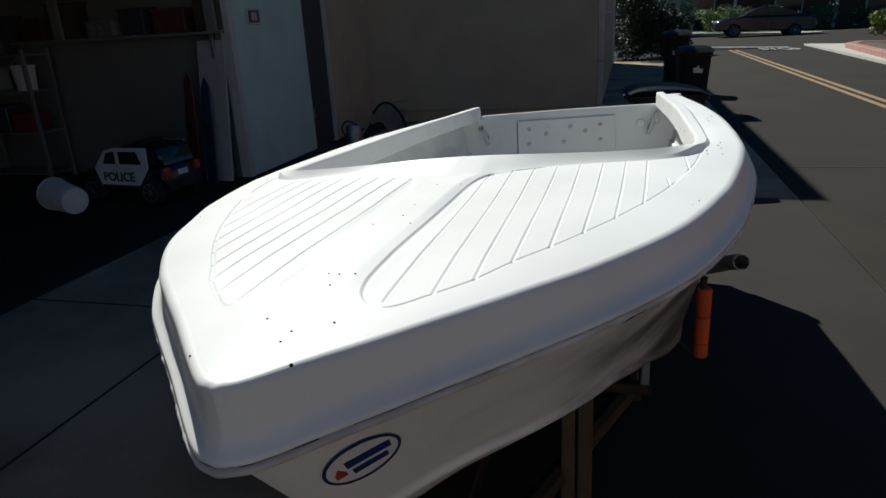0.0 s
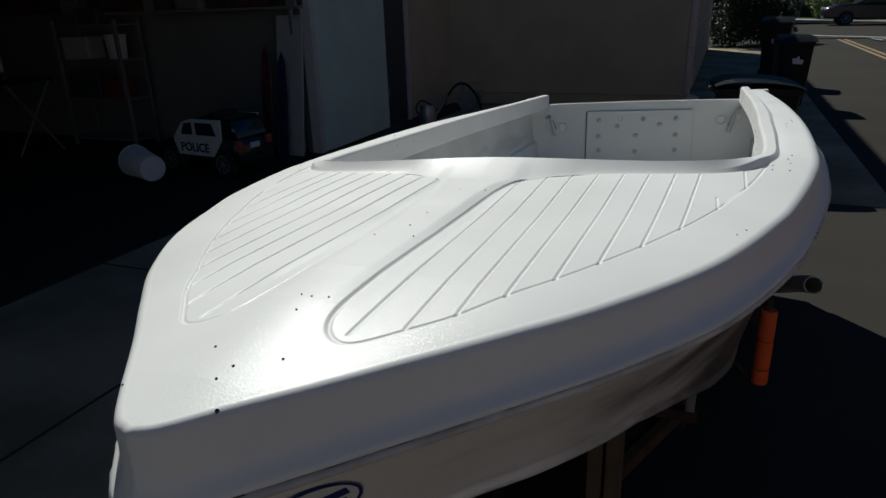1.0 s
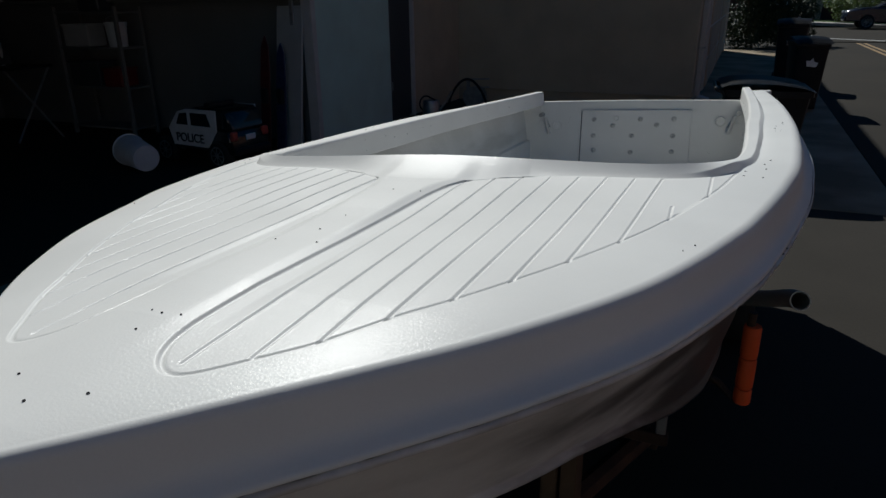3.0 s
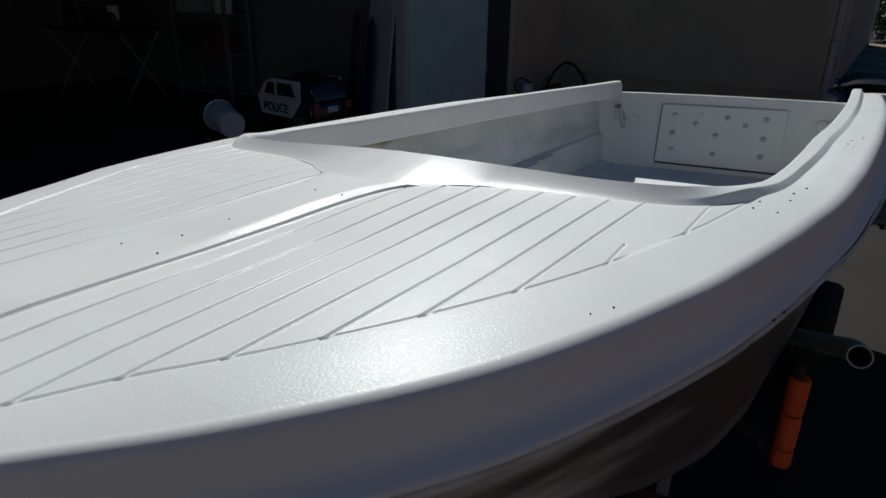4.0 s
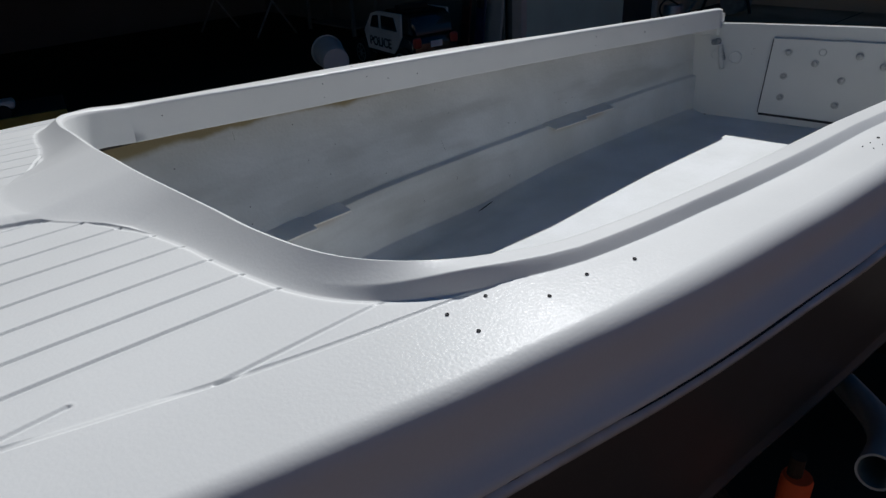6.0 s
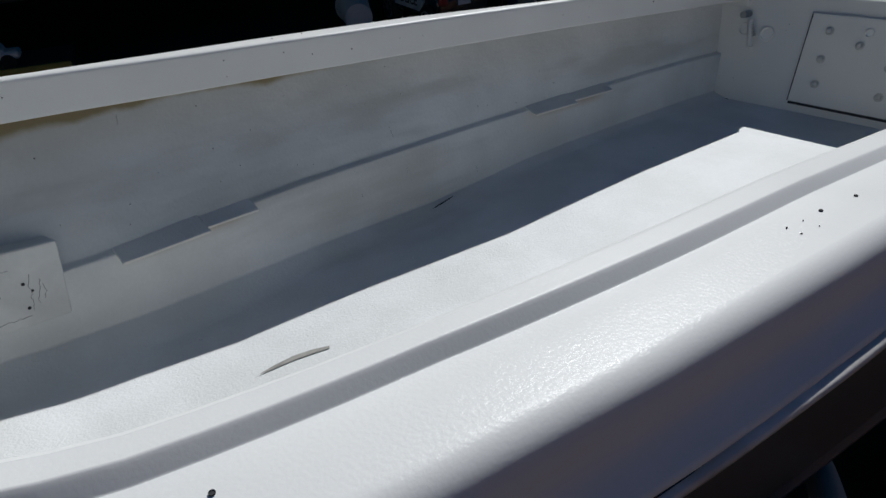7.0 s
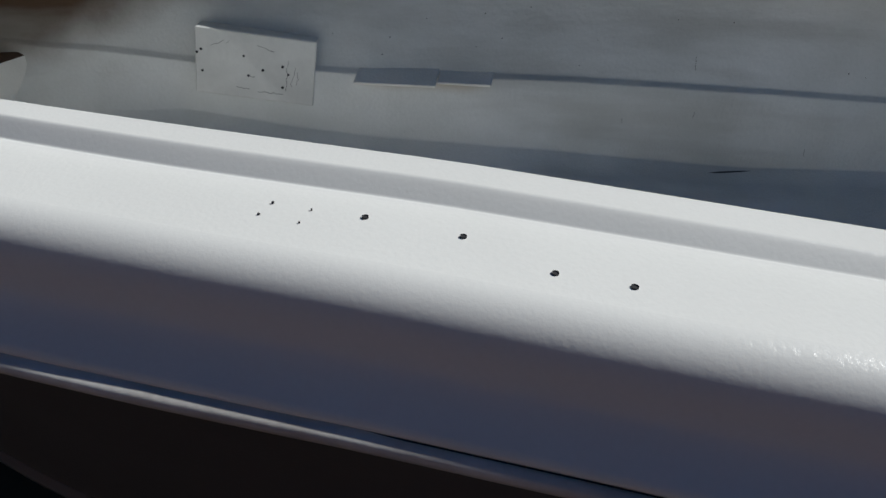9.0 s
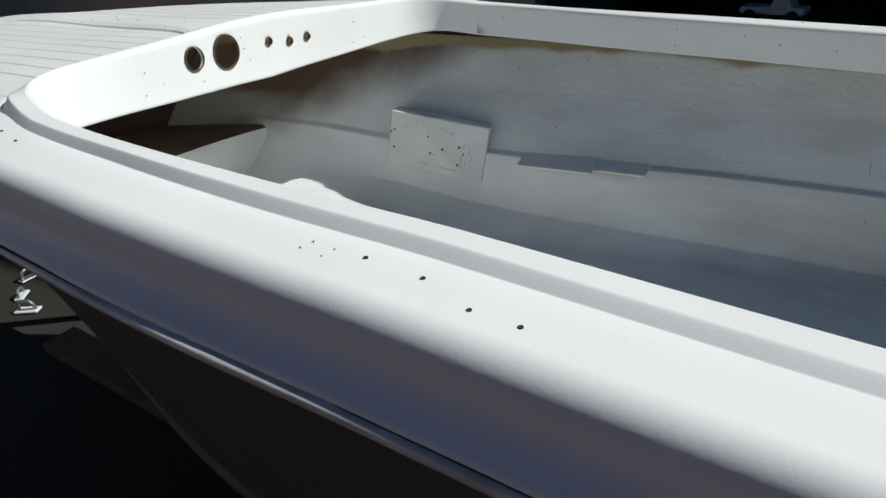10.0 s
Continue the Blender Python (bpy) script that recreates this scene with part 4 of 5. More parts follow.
for x, y, r in ((-0.415, 1.752, 0.006), (-0.411, 1.692, 0.005), (-0.40, 2.3, 0.004), (-0.45, 3.4, 0.004), (0.14, 2.76, 0.005)):
    part("paint_fleck", disc(r, 0.002), WHITEPLASTIC, boat, m=Matrix.Translation((x, y, floor_z(x, y) + 0.001)))

# a split in the liner's turn, low on the far side
def liner_at(y, z):
    r = lin[int(np.argmin(np.abs(ly - y)))]
    h = r[len(r) // 2 + 1:]
    return float(np.interp(z, h[:, 2], h[:, 0]))


bm = bmesh.new()
loop = []
for y, z in ((2.525, -0.5775), (2.55, -0.5745), (2.58, -0.5725), (2.61, -0.570), (2.635, -0.568), (2.61, -0.572), (2.58, -0.575), (2.55, -0.5768)):
    loop.append(bm.verts.new((liner_at(y, z) + 0.003, y, z)))
bm.faces.new(loop)
part("crack", bm, HOLE, boat, "dark open crack in the liner")
# scratches, runs and specks on the far wall
mark_rng = random.Random(11)
for y0, z0, y1, z1, mt, name, r in ((1.80, -0.115, 1.804, -0.175, WHITEPLASTIC, "scratch", 0.0011), (1.70, -0.112, 1.695, -0.132, HOLE, "nick", 0.0008), (2.44, -0.300, 2.443, -0.330, HOLE, "nick", 0.0008),
                              (2.46, -0.425, 2.458, -0.440, HOLE, "nick", 0.0008), (2.75, -0.500, 2.754, -0.520, HOLE, "nick", 0.0008), (2.28, -0.455, 2.283, -0.468, HOLE, "nick", 0.0007)):
    pts = []
    for t in np.linspace(0, 1, 7):
        y, z = y0 + (y1 - y0) * t, z0 + (z1 - z0) * t + mark_rng.uniform(-0.0012, 0.0012)
        pts.append(Vector((liner_at(y, z) + 0.0006, y, z)))
    part(name, tube(pts, r * 0.6, 5), mt if mt is not HOLE else CRACKLINE, boat)
for k in range(26):
    y, z = mark_rng.uniform(1.5, 3.6), mark_rng.uniform(-0.34, -0.13)
    hole(Vector((liner_at(y, z) + 0.0008, y, z)), Vector((1, 0, 0.35)), mark_rng.choice((0.0022, 0.003, 0.004)), "pit")

# hull marks on the near side: an oval member's decal and a row of bars for the registration
def hull_mark(y, z, lift=0.0025):
    e = 0.01
    x = hull_half(y, z)
    p = Vector((x, y, z))
    n3 = Vector((0, e, 0)) + Vector((hull_half(y + e, z) - x, 0, 0))
    m3 = Vector((hull_half(y, z + e) - x, 0, e))
    nn = n3.cross(m3).normalized()
    if nn.x < 0:
        nn = -nn
    return p + nn * lift, nn


def ribbon(pairs, mat, name, label, parent=boat, lift=0.0025):
    """A strip on the hull between two lines of (y, z)."""
    verts, faces = [], []
    for (a, b) in pairs:
        verts += [hull_mark(*a, lift)[0], hull_mark(*b, lift)[0]]
    for i in range(len(pairs) - 1):
        faces.append((2 * i, 2 * i + 1, 2 * i + 3, 2 * i + 2))
    return part(name, mesh_from(name, verts, faces, mat), mat, parent, label)


NAVY = material("navy_print", (0.015, 0.03, 0.16), 0.5, vary=0.05)
REDPRINT = material("red_print", (0.42, 0.045, 0.03), 0.5, vary=0.05)
SCRAPE = material("red_scrape", (0.20, 0.045, 0.03), 0.7, vary=0.3, scale=40)
DECALWHITE = material("decal_white", (0.78, 0.78, 0.76), 0.4, vary=0.03)
DECAL_AT, DECAL_U, DECAL_V = (0.170, -0.203), (0.046, 0.008), (-0.039, 0.051)


def decal(u, v):
    """A place in the oval's own directions, along the sheer and across it."""
    return tuple(DECAL_AT[k] + DECAL_U[k] * u + DECAL_V[k] * v for k in (0, 1))


ring = np.linspace(0, 2 * math.pi, 41)
ribbon([(decal(math.cos(a), math.sin(a)), decal(0.92 * math.cos(a), 0.86 * math.sin(a))) for a in ring], NAVY, "decal_ring", "navy ring of an oval club decal", lift=0.0030)
ribbon([(decal(0.92 * math.cos(a), 0.86 * math.sin(a)), decal(0.92 * math.cos(a), -0.86 * math.sin(a))) for a in np.linspace(0.02, math.pi - 0.02, 24)], DECALWHITE, "decal", "white oval club decal")
ribbon([(decal(u, 0.36), decal(u, -0.02)) for u in np.linspace(-0.42, 0.74, 12)], NAVY, "decal_bar", "navy bar of the decal", lift=0.0034)
ribbon([(decal(u, -0.16), decal(u, -0.46)) for u in np.linspace(-0.34, 0.60, 12)], NAVY, "decal_bar", "navy bar of the decal", lift=0.0034)
ribbon([(decal(u, 0.20 - abs(u + 0.62) * 2.0), decal(u, -0.30)) for u in np.linspace(-0.76, -0.48, 7)], REDPRINT, "decal_mark", "red mark of the decal", lift=0.0034)
for k, (y0, y1) in enumerate(((0.56, 0.585), (0.60, 0.63), (0.70, 0.73), (0.742, 0.765), (0.80, 0.83), (0.845, 0.87), (0.93, 0.955), (0.975, 1.0))):
    ribbon([((y, -0.126 + 0.03 * (y - 0.8)), (y - 0.022, -0.139 + 0.03 * (y - 0.8))) for y in np.linspace(y0, y1, 4)], BLACKPAINT, "registration_bar", "worn black registration bar", lift=0.003)
ribbon([((y, -0.112), (y, -0.116 - 0.005 * math.sin(9 * y) ** 2)) for y in np.linspace(1.30, 1.52, 14)], SCRAPE, "red_scrape", "rubbed red scrape on the hull", lift=0.0024)

# the old hull sags and twists a little from bow to stern
SAG_Y = [0.9, 1.4, 2.1, 2.6, 3.6, 4.15]
SWAY, SAG, TWIST = [0, -0.008, -0.021, -0.020, -0.008, 0], [0, -0.010, -0.008, -0.013, -0.023, -0.028], [0, 0.012, 0.0175, 0.015, 0.010, 0.008]
for ob in boat.children:
    if ob.matrix_basis == Matrix.Identity(4):
        co = np.empty(len(ob.data.vertices) * 3)
        ob.data.vertices.foreach_get("co", co)
        co = co.reshape(-1, 3)
        was_x, along = co[:, 0].copy(), co[:, 1]
        co[:, 0] += np.interp(along, SAG_Y, SWAY)
        co[:, 2] += np.interp(along, SAG_Y, SAG) + was_x * np.interp(along, SAG_Y, TWIST)
        ob.data.vertices.foreach_set("co", co.ravel())
        ob.data.update()
    else:
        x, y, z = ob.matrix_basis.translation
        ob.matrix_basis.translation = (x + np.interp(y, SAG_Y, SWAY), y, z + np.interp(y, SAG_Y, SAG) + x * np.interp(y, SAG_Y, TWIST))

# ---- trailer and props under the boat ----
RUST = material("rusty_brown_steel", (0.05, 0.028, 0.018), 0.7, metal=0.2, vary=0.2, scale=14)
TYRE = material("tyre_rubber", (0.018, 0.018, 0.018), 0.85, vary=0.1)
trailer = empty("boat_trailer", Matrix.Identity(4), "rusty steel boat trailer standing under the hull", "trailer")
part("tongue", box((0.075, 2.9, 0.075), (-0.08, 0.85, 0.33), 0.006), RUST, trailer, "rusty steel tongue beam")
for sx in (-1, 1):
    part("side_rail", tube([(-0.08, 0.3, 0.33), (-0.08 + 0.48 * sx, 1.5, 0.33), (-0.08 + 0.52 * sx, 3.9, 0.33)], 0.034, 8), RUST, trailer)
    part("bunk", box((0.09, 1.9, 0.07), (-0.08 + 0.34 * sx, 2.8, 0.462), 0.008), WOOD, trailer, "carpet-worn timber bunk")
    for y in (2.0, 3.6):
        part("bunk_post", box((0.05, 0.05, 0.13), (-0.08 + 0.34 * sx, y, 0.36), 0.004), RUST, trailer)
    wheel = part("wheel", lathe([(0.10, -0.06), (0.205, -0.06), (0.222, -0.04), (0.225, 0), (0.222, 0.04), (0.205, 0.06), (0.10, 0.06)], 30, m=Matrix.Translation((-0.08 + 0.76 * sx, 3.0, 0.229)) @ Matrix.Rotation(radians(90), 4, "Y")), TYRE, trailer, "worn black tyre", smooth=True)
    part("rim", lathe([(0.0, -0.03), (0.06, -0.03), (0.10, -0.050), (0.115, -0.055), (0.115, 0.055), (0.10, 0.050), (0.06, 0.03), (0.0, 0.03)], 24, m=Matrix.Translation((-0.08 + 0.76 * sx, 3.0, 0.229)) @ Matrix.Rotation(radians(90), 4, "Y")), GREYMETAL, wheel, "dull grey rim", smooth=True)
part("axle", tube([(-0.84, 3.0, 0.229), (0.68, 3.0, 0.229)], 0.028, 10), RUST, trailer)
for y in (1.5, 3.9):
    part("cross_beam", box((1.04, 0.06, 0.06), (-0.08, y, 0.33), 0.005), RUST, trailer)
part("winch_post", box((0.06, 0.06, 0.62), (-0.08, -0.28, 0.66), 0.005), RUST, trailer)
part("bow_stop", box((0.10, 0.09, 0.06), (-0.08, -0.235, 0.96), 0.015), BLACKPLASTIC, trailer, "black rubber bow stop")
part("jack_leg", tube([(-0.16, -0.45, 0.006), (-0.16, -0.45, 0.62)], 0.025, 12), GREYMETAL, trailer, "dull steel jack leg")
pole = part("guide_pipe", tube([(0.53, 2.45, 0.40), (0.56, 2.42, 0.46), (0.66, 2.26, 0.53), (0.745, 2.08, 0.62), (0.782, 1.94, 0.69), (0.795, 1.80, 0.741)], 0.031, 20, hollow=0.004, smooth_pts=2), PVC, trailer, "bent grey plastic guide pipe, open at its end", smooth=True)
part("pipe_bolt", tube([(0.50, 2.46, 0.47), (0.60, 2.40, 0.47)], 0.012, 8), GREYMETAL, pole, "steel bolt")
part("guide_post", tube([(0.44, 1.95, 0.40), (0.60, 1.90, 0.34), (0.665, 1.86, 0.30), (0.672, 1.84, 0.66)], 0.014, 10), RUST, trailer)
for z0, z1 in ((0.315, 0.372), (0.376, 0.49), (0.494, 0.612)):
    lift = (z0 + z1) / 2
    part("foam_float", lathe([(0.016, z0), (0.026, z0), (0.029, z0 + 0.008), (0.029, z1 - 0.008), (0.026, z1), (0.016, z1)], 18, m=Matrix.Translation((0.680 - 0.004 * lift, 1.842, 0))), ORANGE, trailer, "faded orange foam sleeve", smooth=True)
part("hanger_plate", box((0.03, 0.02, 0.26), (0.447, 1.4, 0.52), 0.004), GREYMETAL, trailer)
for y in (1.4,):
    part("hanger_rail", box((0.40, 0.03, 0.04), (0.27, 1.4, 0.40), 0.004), RUST, trailer)

prop = empty("timber_prop", pose(0.243, 0.99, 0.004), "pair of upright timber studs propping the bow", "timber")
part("stud", box((0.04, 0.09, 0.62), (-0.026, 0, 0.31), 0.003), WOOD, prop)
part("stud", box((0.04, 0.09, 0.66), (0.022, 0.004, 0.33), 0.003), WOOD, prop)
plank = tagged(part("timber_plank", box((0.14, 1.25, 0.045), (0, 0, 0.0225), 0.004), WOOD, m=pose(0.07, 0.22, 0.005, 0, 0, -3)), "stained brown timber plank lying on the concrete", "timber")


# ---- joints of the apron, road marks ----
JOINT = material("joint_dirt", (0.03, 0.029, 0.027), 0.95, bump=0)
def strip(name, x0, x1, y0, y1, z, mat, label, category):
    return tagged(part(name, box((x1 - x0, y1 - y0, 0.004), ((x0 + x1) / 2, (y0 + y1) / 2, z + 0.002), 0), mat), label, category, "", "structure")


strip("joint_1", -2.11, -2.095, -14, 24, 0.003, JOINT, "dark control joint in the concrete", "joint")
strip("joint_2", GX0, -0.41, 2.6, 2.615, 0.003, JOINT, "dark control joint in the concrete", "joint")
strip("joint_3", GX0, -0.41, 7.6, 7.615, 0.003, JOINT, "dark control joint in the concrete", "joint")
strip("road_joint", GX1, 7.0, 6.9, 6.93, 0.0, JOINT, "tarred seam across the asphalt", "joint")
for x in (4.36, 4.58):
    strip("yellow_line", x, x + 0.11, 1.0, 29.0, 0.0, YELLOWPAINT, "worn double yellow centre line", "road marking")
FAR = Matrix.Translation((5.5, 30, 0.04)) @ Matrix.Rotation(radians(2.3), 4, "Y") @ Matrix.Translation((-5.5, -30, 0))
PALECONC = material("pale_concrete", (0.50, 0.47, 0.42), 0.85, vary=0.08, scale=2)
REDKERB = material("red_kerb", (0.40, 0.20, 0.16), 0.8, vary=0.12, scale=5)
MULCH = material("mulch", (0.16, 0.11, 0.08), 0.95, vary=0.3, scale=20, grain=60, bump=0.8, depth=0.02)
GRASS = material("lawn", (0.12, 0.20, 0.035), 0.9, vary=0.25, scale=8, grain=150, bump=0.8, depth=0.02)
tagged(part("stop_line", box((6.0, 0.5, 0.006), (4.5, 29.6, 0.006), 0), WHITEROAD, m=FAR), "pale concrete gutter line across the alley mouth", "road marking", "", "structure")
tagged(part("walk_corner", prism([(6.9, 18.0), (7.2, 18.0), (8.2, 26.8), (9.0, 28.5), (12.5, 29.5), (12.5, 30.3), (7.4, 30.3)], 0.10), PALECONC, m=FAR), "pale concrete corner of the walk", "pavement", "", "structure")
tagged(part("red_kerb", prism([(7.0, 18.0), (7.3, 18.0), (8.25, 26.6), (9.0, 28.2), (12.0, 29.2), (12.0, 29.55), (8.8, 28.5), (7.95, 26.8)], 0.27, bevel=0.02), REDKERB, m=FAR), "weathered red kerb round a planting bed", "kerb", "", "structure")
tagged(part("planting_bed", prism([(7.3, 18.0), (16.0, 18.0), (16.0, 29.2), (12.0, 29.2), (9.0, 28.2), (8.25, 26.6)], 0.25), MULCH, m=FAR), "brown mulch bed", "ground", "", "structure")
tagged(part("far_kerb", box((70, 0.35, 0.17), (10, 43.8, 0.08), 0.02), PALECONC, m=FAR), "pale concrete kerb across the street", "kerb", "", "structure")
tagged(part("far_walk", box((70, 1.4, 0.16), (10, 44.7, 0.085), 0.01), PALECONC, m=FAR), "pale concrete walk across the street", "pavement", "", "structure")
tagged(part("lawn", box((70, 4.0, 0.2), (10, 47.4, 0.09), 0.01), GRASS, m=FAR), "sunlit strip of lawn", "lawn", "", "structure")


def lettering(text, size, mat, name, m, parent=None, label="", thick=0.002):
    cu = bpy.data.curves.new(name, "FONT")
    cu.body, cu.size, cu.extrude, cu.align_x, cu.align_y = text, size, thick, "CENTER", "CENTER"
    cu.offset = size * 0.018
    tmp = bpy.data.objects.new(name, cu)
    me = bpy.data.meshes.new_from_object(tmp)
    bpy.data.objects.remove(tmp)
    me.materials.append(mat)
    ob = new(name, me)
    ob.parent = parent
    ob.matrix_basis = m
    if label:
        ob["label"] = label
    return ob


stop = lettering("STOP", 1.0, WHITEROAD, "stop_marking", FAR @ Matrix.Translation((6.1, 28.0, 0.012)) @ Matrix.Diagonal((0.62, 2.0, 1, 1)))
tagged(stop, "worn white word painted on the asphalt", "road marking", "", "structure")


# ---- plants ----
def leaf_material(name, base, tint):
    return material(name, base, 0.6, vary=0.15, scale=3, grain=40, bump=0, tint=tint, island=0.35)


LEAF = leaf_material("leaf_green", (0.06, 0.11, 0.025), (0.035, 0.07, 0.015))
LEAFDARK = leaf_material("leaf_dark_green", (0.028, 0.05, 0.012), (0.016, 0.03, 0.008))
LEAFLIGHT = leaf_material("leaf_light_green", (0.20, 0.26, 0.05), (0.11, 0.16, 0.03))
PETAL = material("white_petals", (0.75, 0.74, 0.68), 0.6, vary=0.08, bump=0)
BARK = material("bark", (0.11, 0.075, 0.05), 0.9, vary=0.2, scale=20)


def leaves(rng, blobs, count, size, flat=0.8):
    """Leaf blades spread through clumps given as (x, y, z, radius)."""
    verts, faces = [], []
    weights = np.array([b[3] ** 2 for b in blobs])
    for k in rng.choice(len(blobs), count, p=weights / weights.sum()):
        x, y, z, r = blobs[k]
        d = rng.normal(size=3)
        d /= np.linalg.norm(d)
        p = np.array((x, y, z)) + d * r * rng.uniform(0.55, 1.08) * np.array((1, 1, flat))
        a, b = rng.normal(size=3), rng.normal(size=3)
        a /= np.linalg.norm(a)
        b = np.cross(a, b)
        b /= np.linalg.norm(b)
        s = size * rng.uniform(0.6, 1.4)
        i = len(verts)
        verts += [p - a * s, p + b * s * 0.45, p + a * s, p - b * s * 0.45]
        faces.append((i, i + 1, i + 2, i + 3))
    return verts, faces


def bush(name, place, width, height, seed, leaf, label, flowers=0, count=2600, category="bush", low=0.28):
    rng = np.random.default_rng(seed)
    top = empty(name, Matrix.Translation(place), label, category)
    blobs = []
    for _ in range(16):
        a, q = rng.uniform(0, 2 * math.pi), math.sqrt(rng.uniform(0, 1))
        blobs.append((math.cos(a) * q * width * 0.36, math.sin(a) * q * width * 0.30, height * rng.uniform(low, 0.80), height * rng.uniform(0.16, 0.30)))
    v, f = leaves(rng, blobs, count, 0.055)
    part("foliage", mesh_from("foliage", v, f, leaf, smooth=False), leaf, top)
    bm = None
    for b in blobs[:9]:
        bm = tube([(b[0] * 0.15, b[1] * 0.15, -0.02), (b[0] * 0.5, b[1] * 0.5, b[2] * 0.5), (b[0], b[1], b[2])], 0.016, 6, bm=bm)
    part("stems", bm, BARK, top)
    if flowers:
        v, f = leaves(rng, blobs, flowers, 0.06)
        part("blossom", mesh_from("blossom", v, f, PETAL, smooth=False), PETAL, top, "white blossom")
    return top


def far_at(x, y, z=0.1):
    return (FAR @ Vector((x, y, z)))


bush("flowering_shrub", (0.75, 26.0, 0.0), 2.3, 3.0, 11, LEAFDARK, "tall dark shrub with white blossom at the end of the wall", 110, 15000, low=0.10)
bush("flowering_shrub", (1.75, 27.3, 0.0), 1.8, 2.1, 12, LEAFDARK, "dark shrub with white blossom", 110, 9000, low=0.12)
bush("rose_bush", far_at(5.5, 46.0), 1.8, 1.5, 13, LEAFLIGHT, "light green rose bush with white blossom by the street", 150)
bush("rose_bush", far_at(6.9, 46.4), 2.2, 1.7, 14, LEAFLIGHT, "light green rose bush with white blossom by the street", 170)
bush("shrub", far_at(9.9, 47.9), 2.4, 1.9, 15, LEAFLIGHT, "yellow-green shrub on the lawn", 60)
bush("shrub", far_at(12.2, 48.6), 2.6, 1.8, 16, LEAF, "dark shrub with a few white flowers", 110)
bush("shrub", far_at(15.0, 48.6), 2.6, 1.8, 17, LEAF, "dark shrub with a few white flowers", 110)
bush("shrub", far_at(3.5, 48.6), 2.6, 2.2, 18, LEAF, "dark green shrub by the far house", 40)
bush("hedge_bush", far_at(9.9, 27.3), 2.5, 1.45, 19, LEAFLIGHT, "rounded light green bush in a mulch bed", 0, 4200)

# houses across the street
REDBROWN = material("red_brown_stucco", (0.13, 0.05, 0.035), 0.9, vary=0.08, scale=2)
CREAM = material("cream_paint", (0.50, 0.40, 0.28), 0.9, vary=0.06, scale=2)
GLASS = material("dark_glass", (0.02, 0.025, 0.03), 0.08, vary=0.02, bump=0)
house = empty("house", FAR @ Matrix.Translation((8, 52, 0)), "low red-brown stucco house across the street", "house")
part("wall", box((34, 0.3, 5.2), (0, 0, 2.6), 0.02), REDBROWN, house)
part("roof", box((35, 6, 0.2), (0, 2.4, 5.3), 0.02), REDBROWN, house)
for x in (-7.5, -2.6, 3.0, 8.6):
    win = part("window", box((1.8, 0.10, 1.4), (x, -0.18, 1.9), 0.01), TRIMPAINT, house)
    part("pane", box((1.6, 0.04, 1.2), (x, -0.24, 1.9), 0.0), GLASS, win)
for x in (-5.0, -0.6, 5.6):
    part("post", box((0.16, 0.16, 3.2), (x, -1.6, 1.6), 0.01), TRIMPAINT, house, "white porch post")
part("porch_wall", box((3.0, 0.4, 3.0), (-4.6, -1.2, 1.5), 0.02), CREAM, house, "cream porch wall")


# ---- the parked car ----
def sedan(m):
    top = empty("sedan_car", m, "dark blue-grey sedan parked at the kerb", "car")
    carpaint = material("car_paint", (0.010, 0.016, 0.034), 0.22, metal=0.0, vary=0.05, coat=0.3, bump=0)
    prof = [(-2.40, 0.30), (-2.42, 0.62), (-2.30, 0.80), (-1.75, 0.92), (-1.15, 0.98), (1.30, 1.02), (2.10, 1.03), (2.36, 0.92), (2.42, 0.60), (2.38, 0.30)]
    body = prism(prof, 1.66, m=Matrix.Translation((0, 0.83, 0)) @ Matrix.Rotation(radians(90), 4, "X"), bevel=0.07)
    part("body", body, carpaint, top, smooth=True)
    cab = [(-1.15, 0.97), (-0.45, 1.36), (0.0, 1.43), (0.75, 1.42), (1.25, 1.28), (1.85, 1.02)]
    part("cabin", prism(cab, 1.36, m=Matrix.Translation((0, 0.68, 0)) @ Matrix.Rotation(radians(90), 4, "X"), bevel=0.05), carpaint, top, smooth=True)
    for sy in (-1, 1):
        for win in ([(-0.92, 1.02), (-0.40, 1.31), (0.10, 1.36), (0.10, 1.03)], [(0.18, 1.03), (0.18, 1.36), (0.72, 1.35), (1.12, 1.25), (1.40, 1.05)]):
            part("side_window", prism(win, 0.01, m=Matrix.Translation((0, sy * 0.688 + 0.005, 0)) @ Matrix.Rotation(radians(90), 4, "X")), GLASS, top)
        for x in (-1.45, 1.42):
            wh = part("wheel", lathe([(0.20, -0.10), (0.31, -0.10), (0.33, -0.07), (0.33, 0.07), (0.31, 0.10), (0.20, 0.10)], 28, m=Matrix.Translation((x, sy * 0.76, 0.33)) @ Matrix.Rotation(radians(90), 4, "X")), TYRE, top, "black tyre", smooth=True)
            bm = lathe([(0.19, -0.07), (0.215, -0.09), (0.215, 0.09), (0.19, 0.07)], 24, close=True)
            for k in range(10):
                box((0.02, 0.19, 0.03), (0, 0.10, 0.06 * -sy), 0.003, m=Matrix.Rotation(k * math.pi / 5, 4, "Z") @ Matrix.Diagonal((1, 1, -1 if sy > 0 else 1, 1)), bm=bm)
            part("rim", bm, GREYMETAL, wh, "bright alloy rim", m=Matrix.Translation((x, sy * 0.785, 0.33)) @ Matrix.Rotation(radians(90), 4, "X"))
        part("headlight", box((0.30, 0.26, 0.12), (-2.27, sy * 0.60, 0.72), 0.04), WHITEPLASTIC, top, "clear headlight")
        part("tail_light", box((0.16, 0.26, 0.14), (2.33, sy * 0.62, 0.84), 0.03), REDPRINT, top, "red tail light")
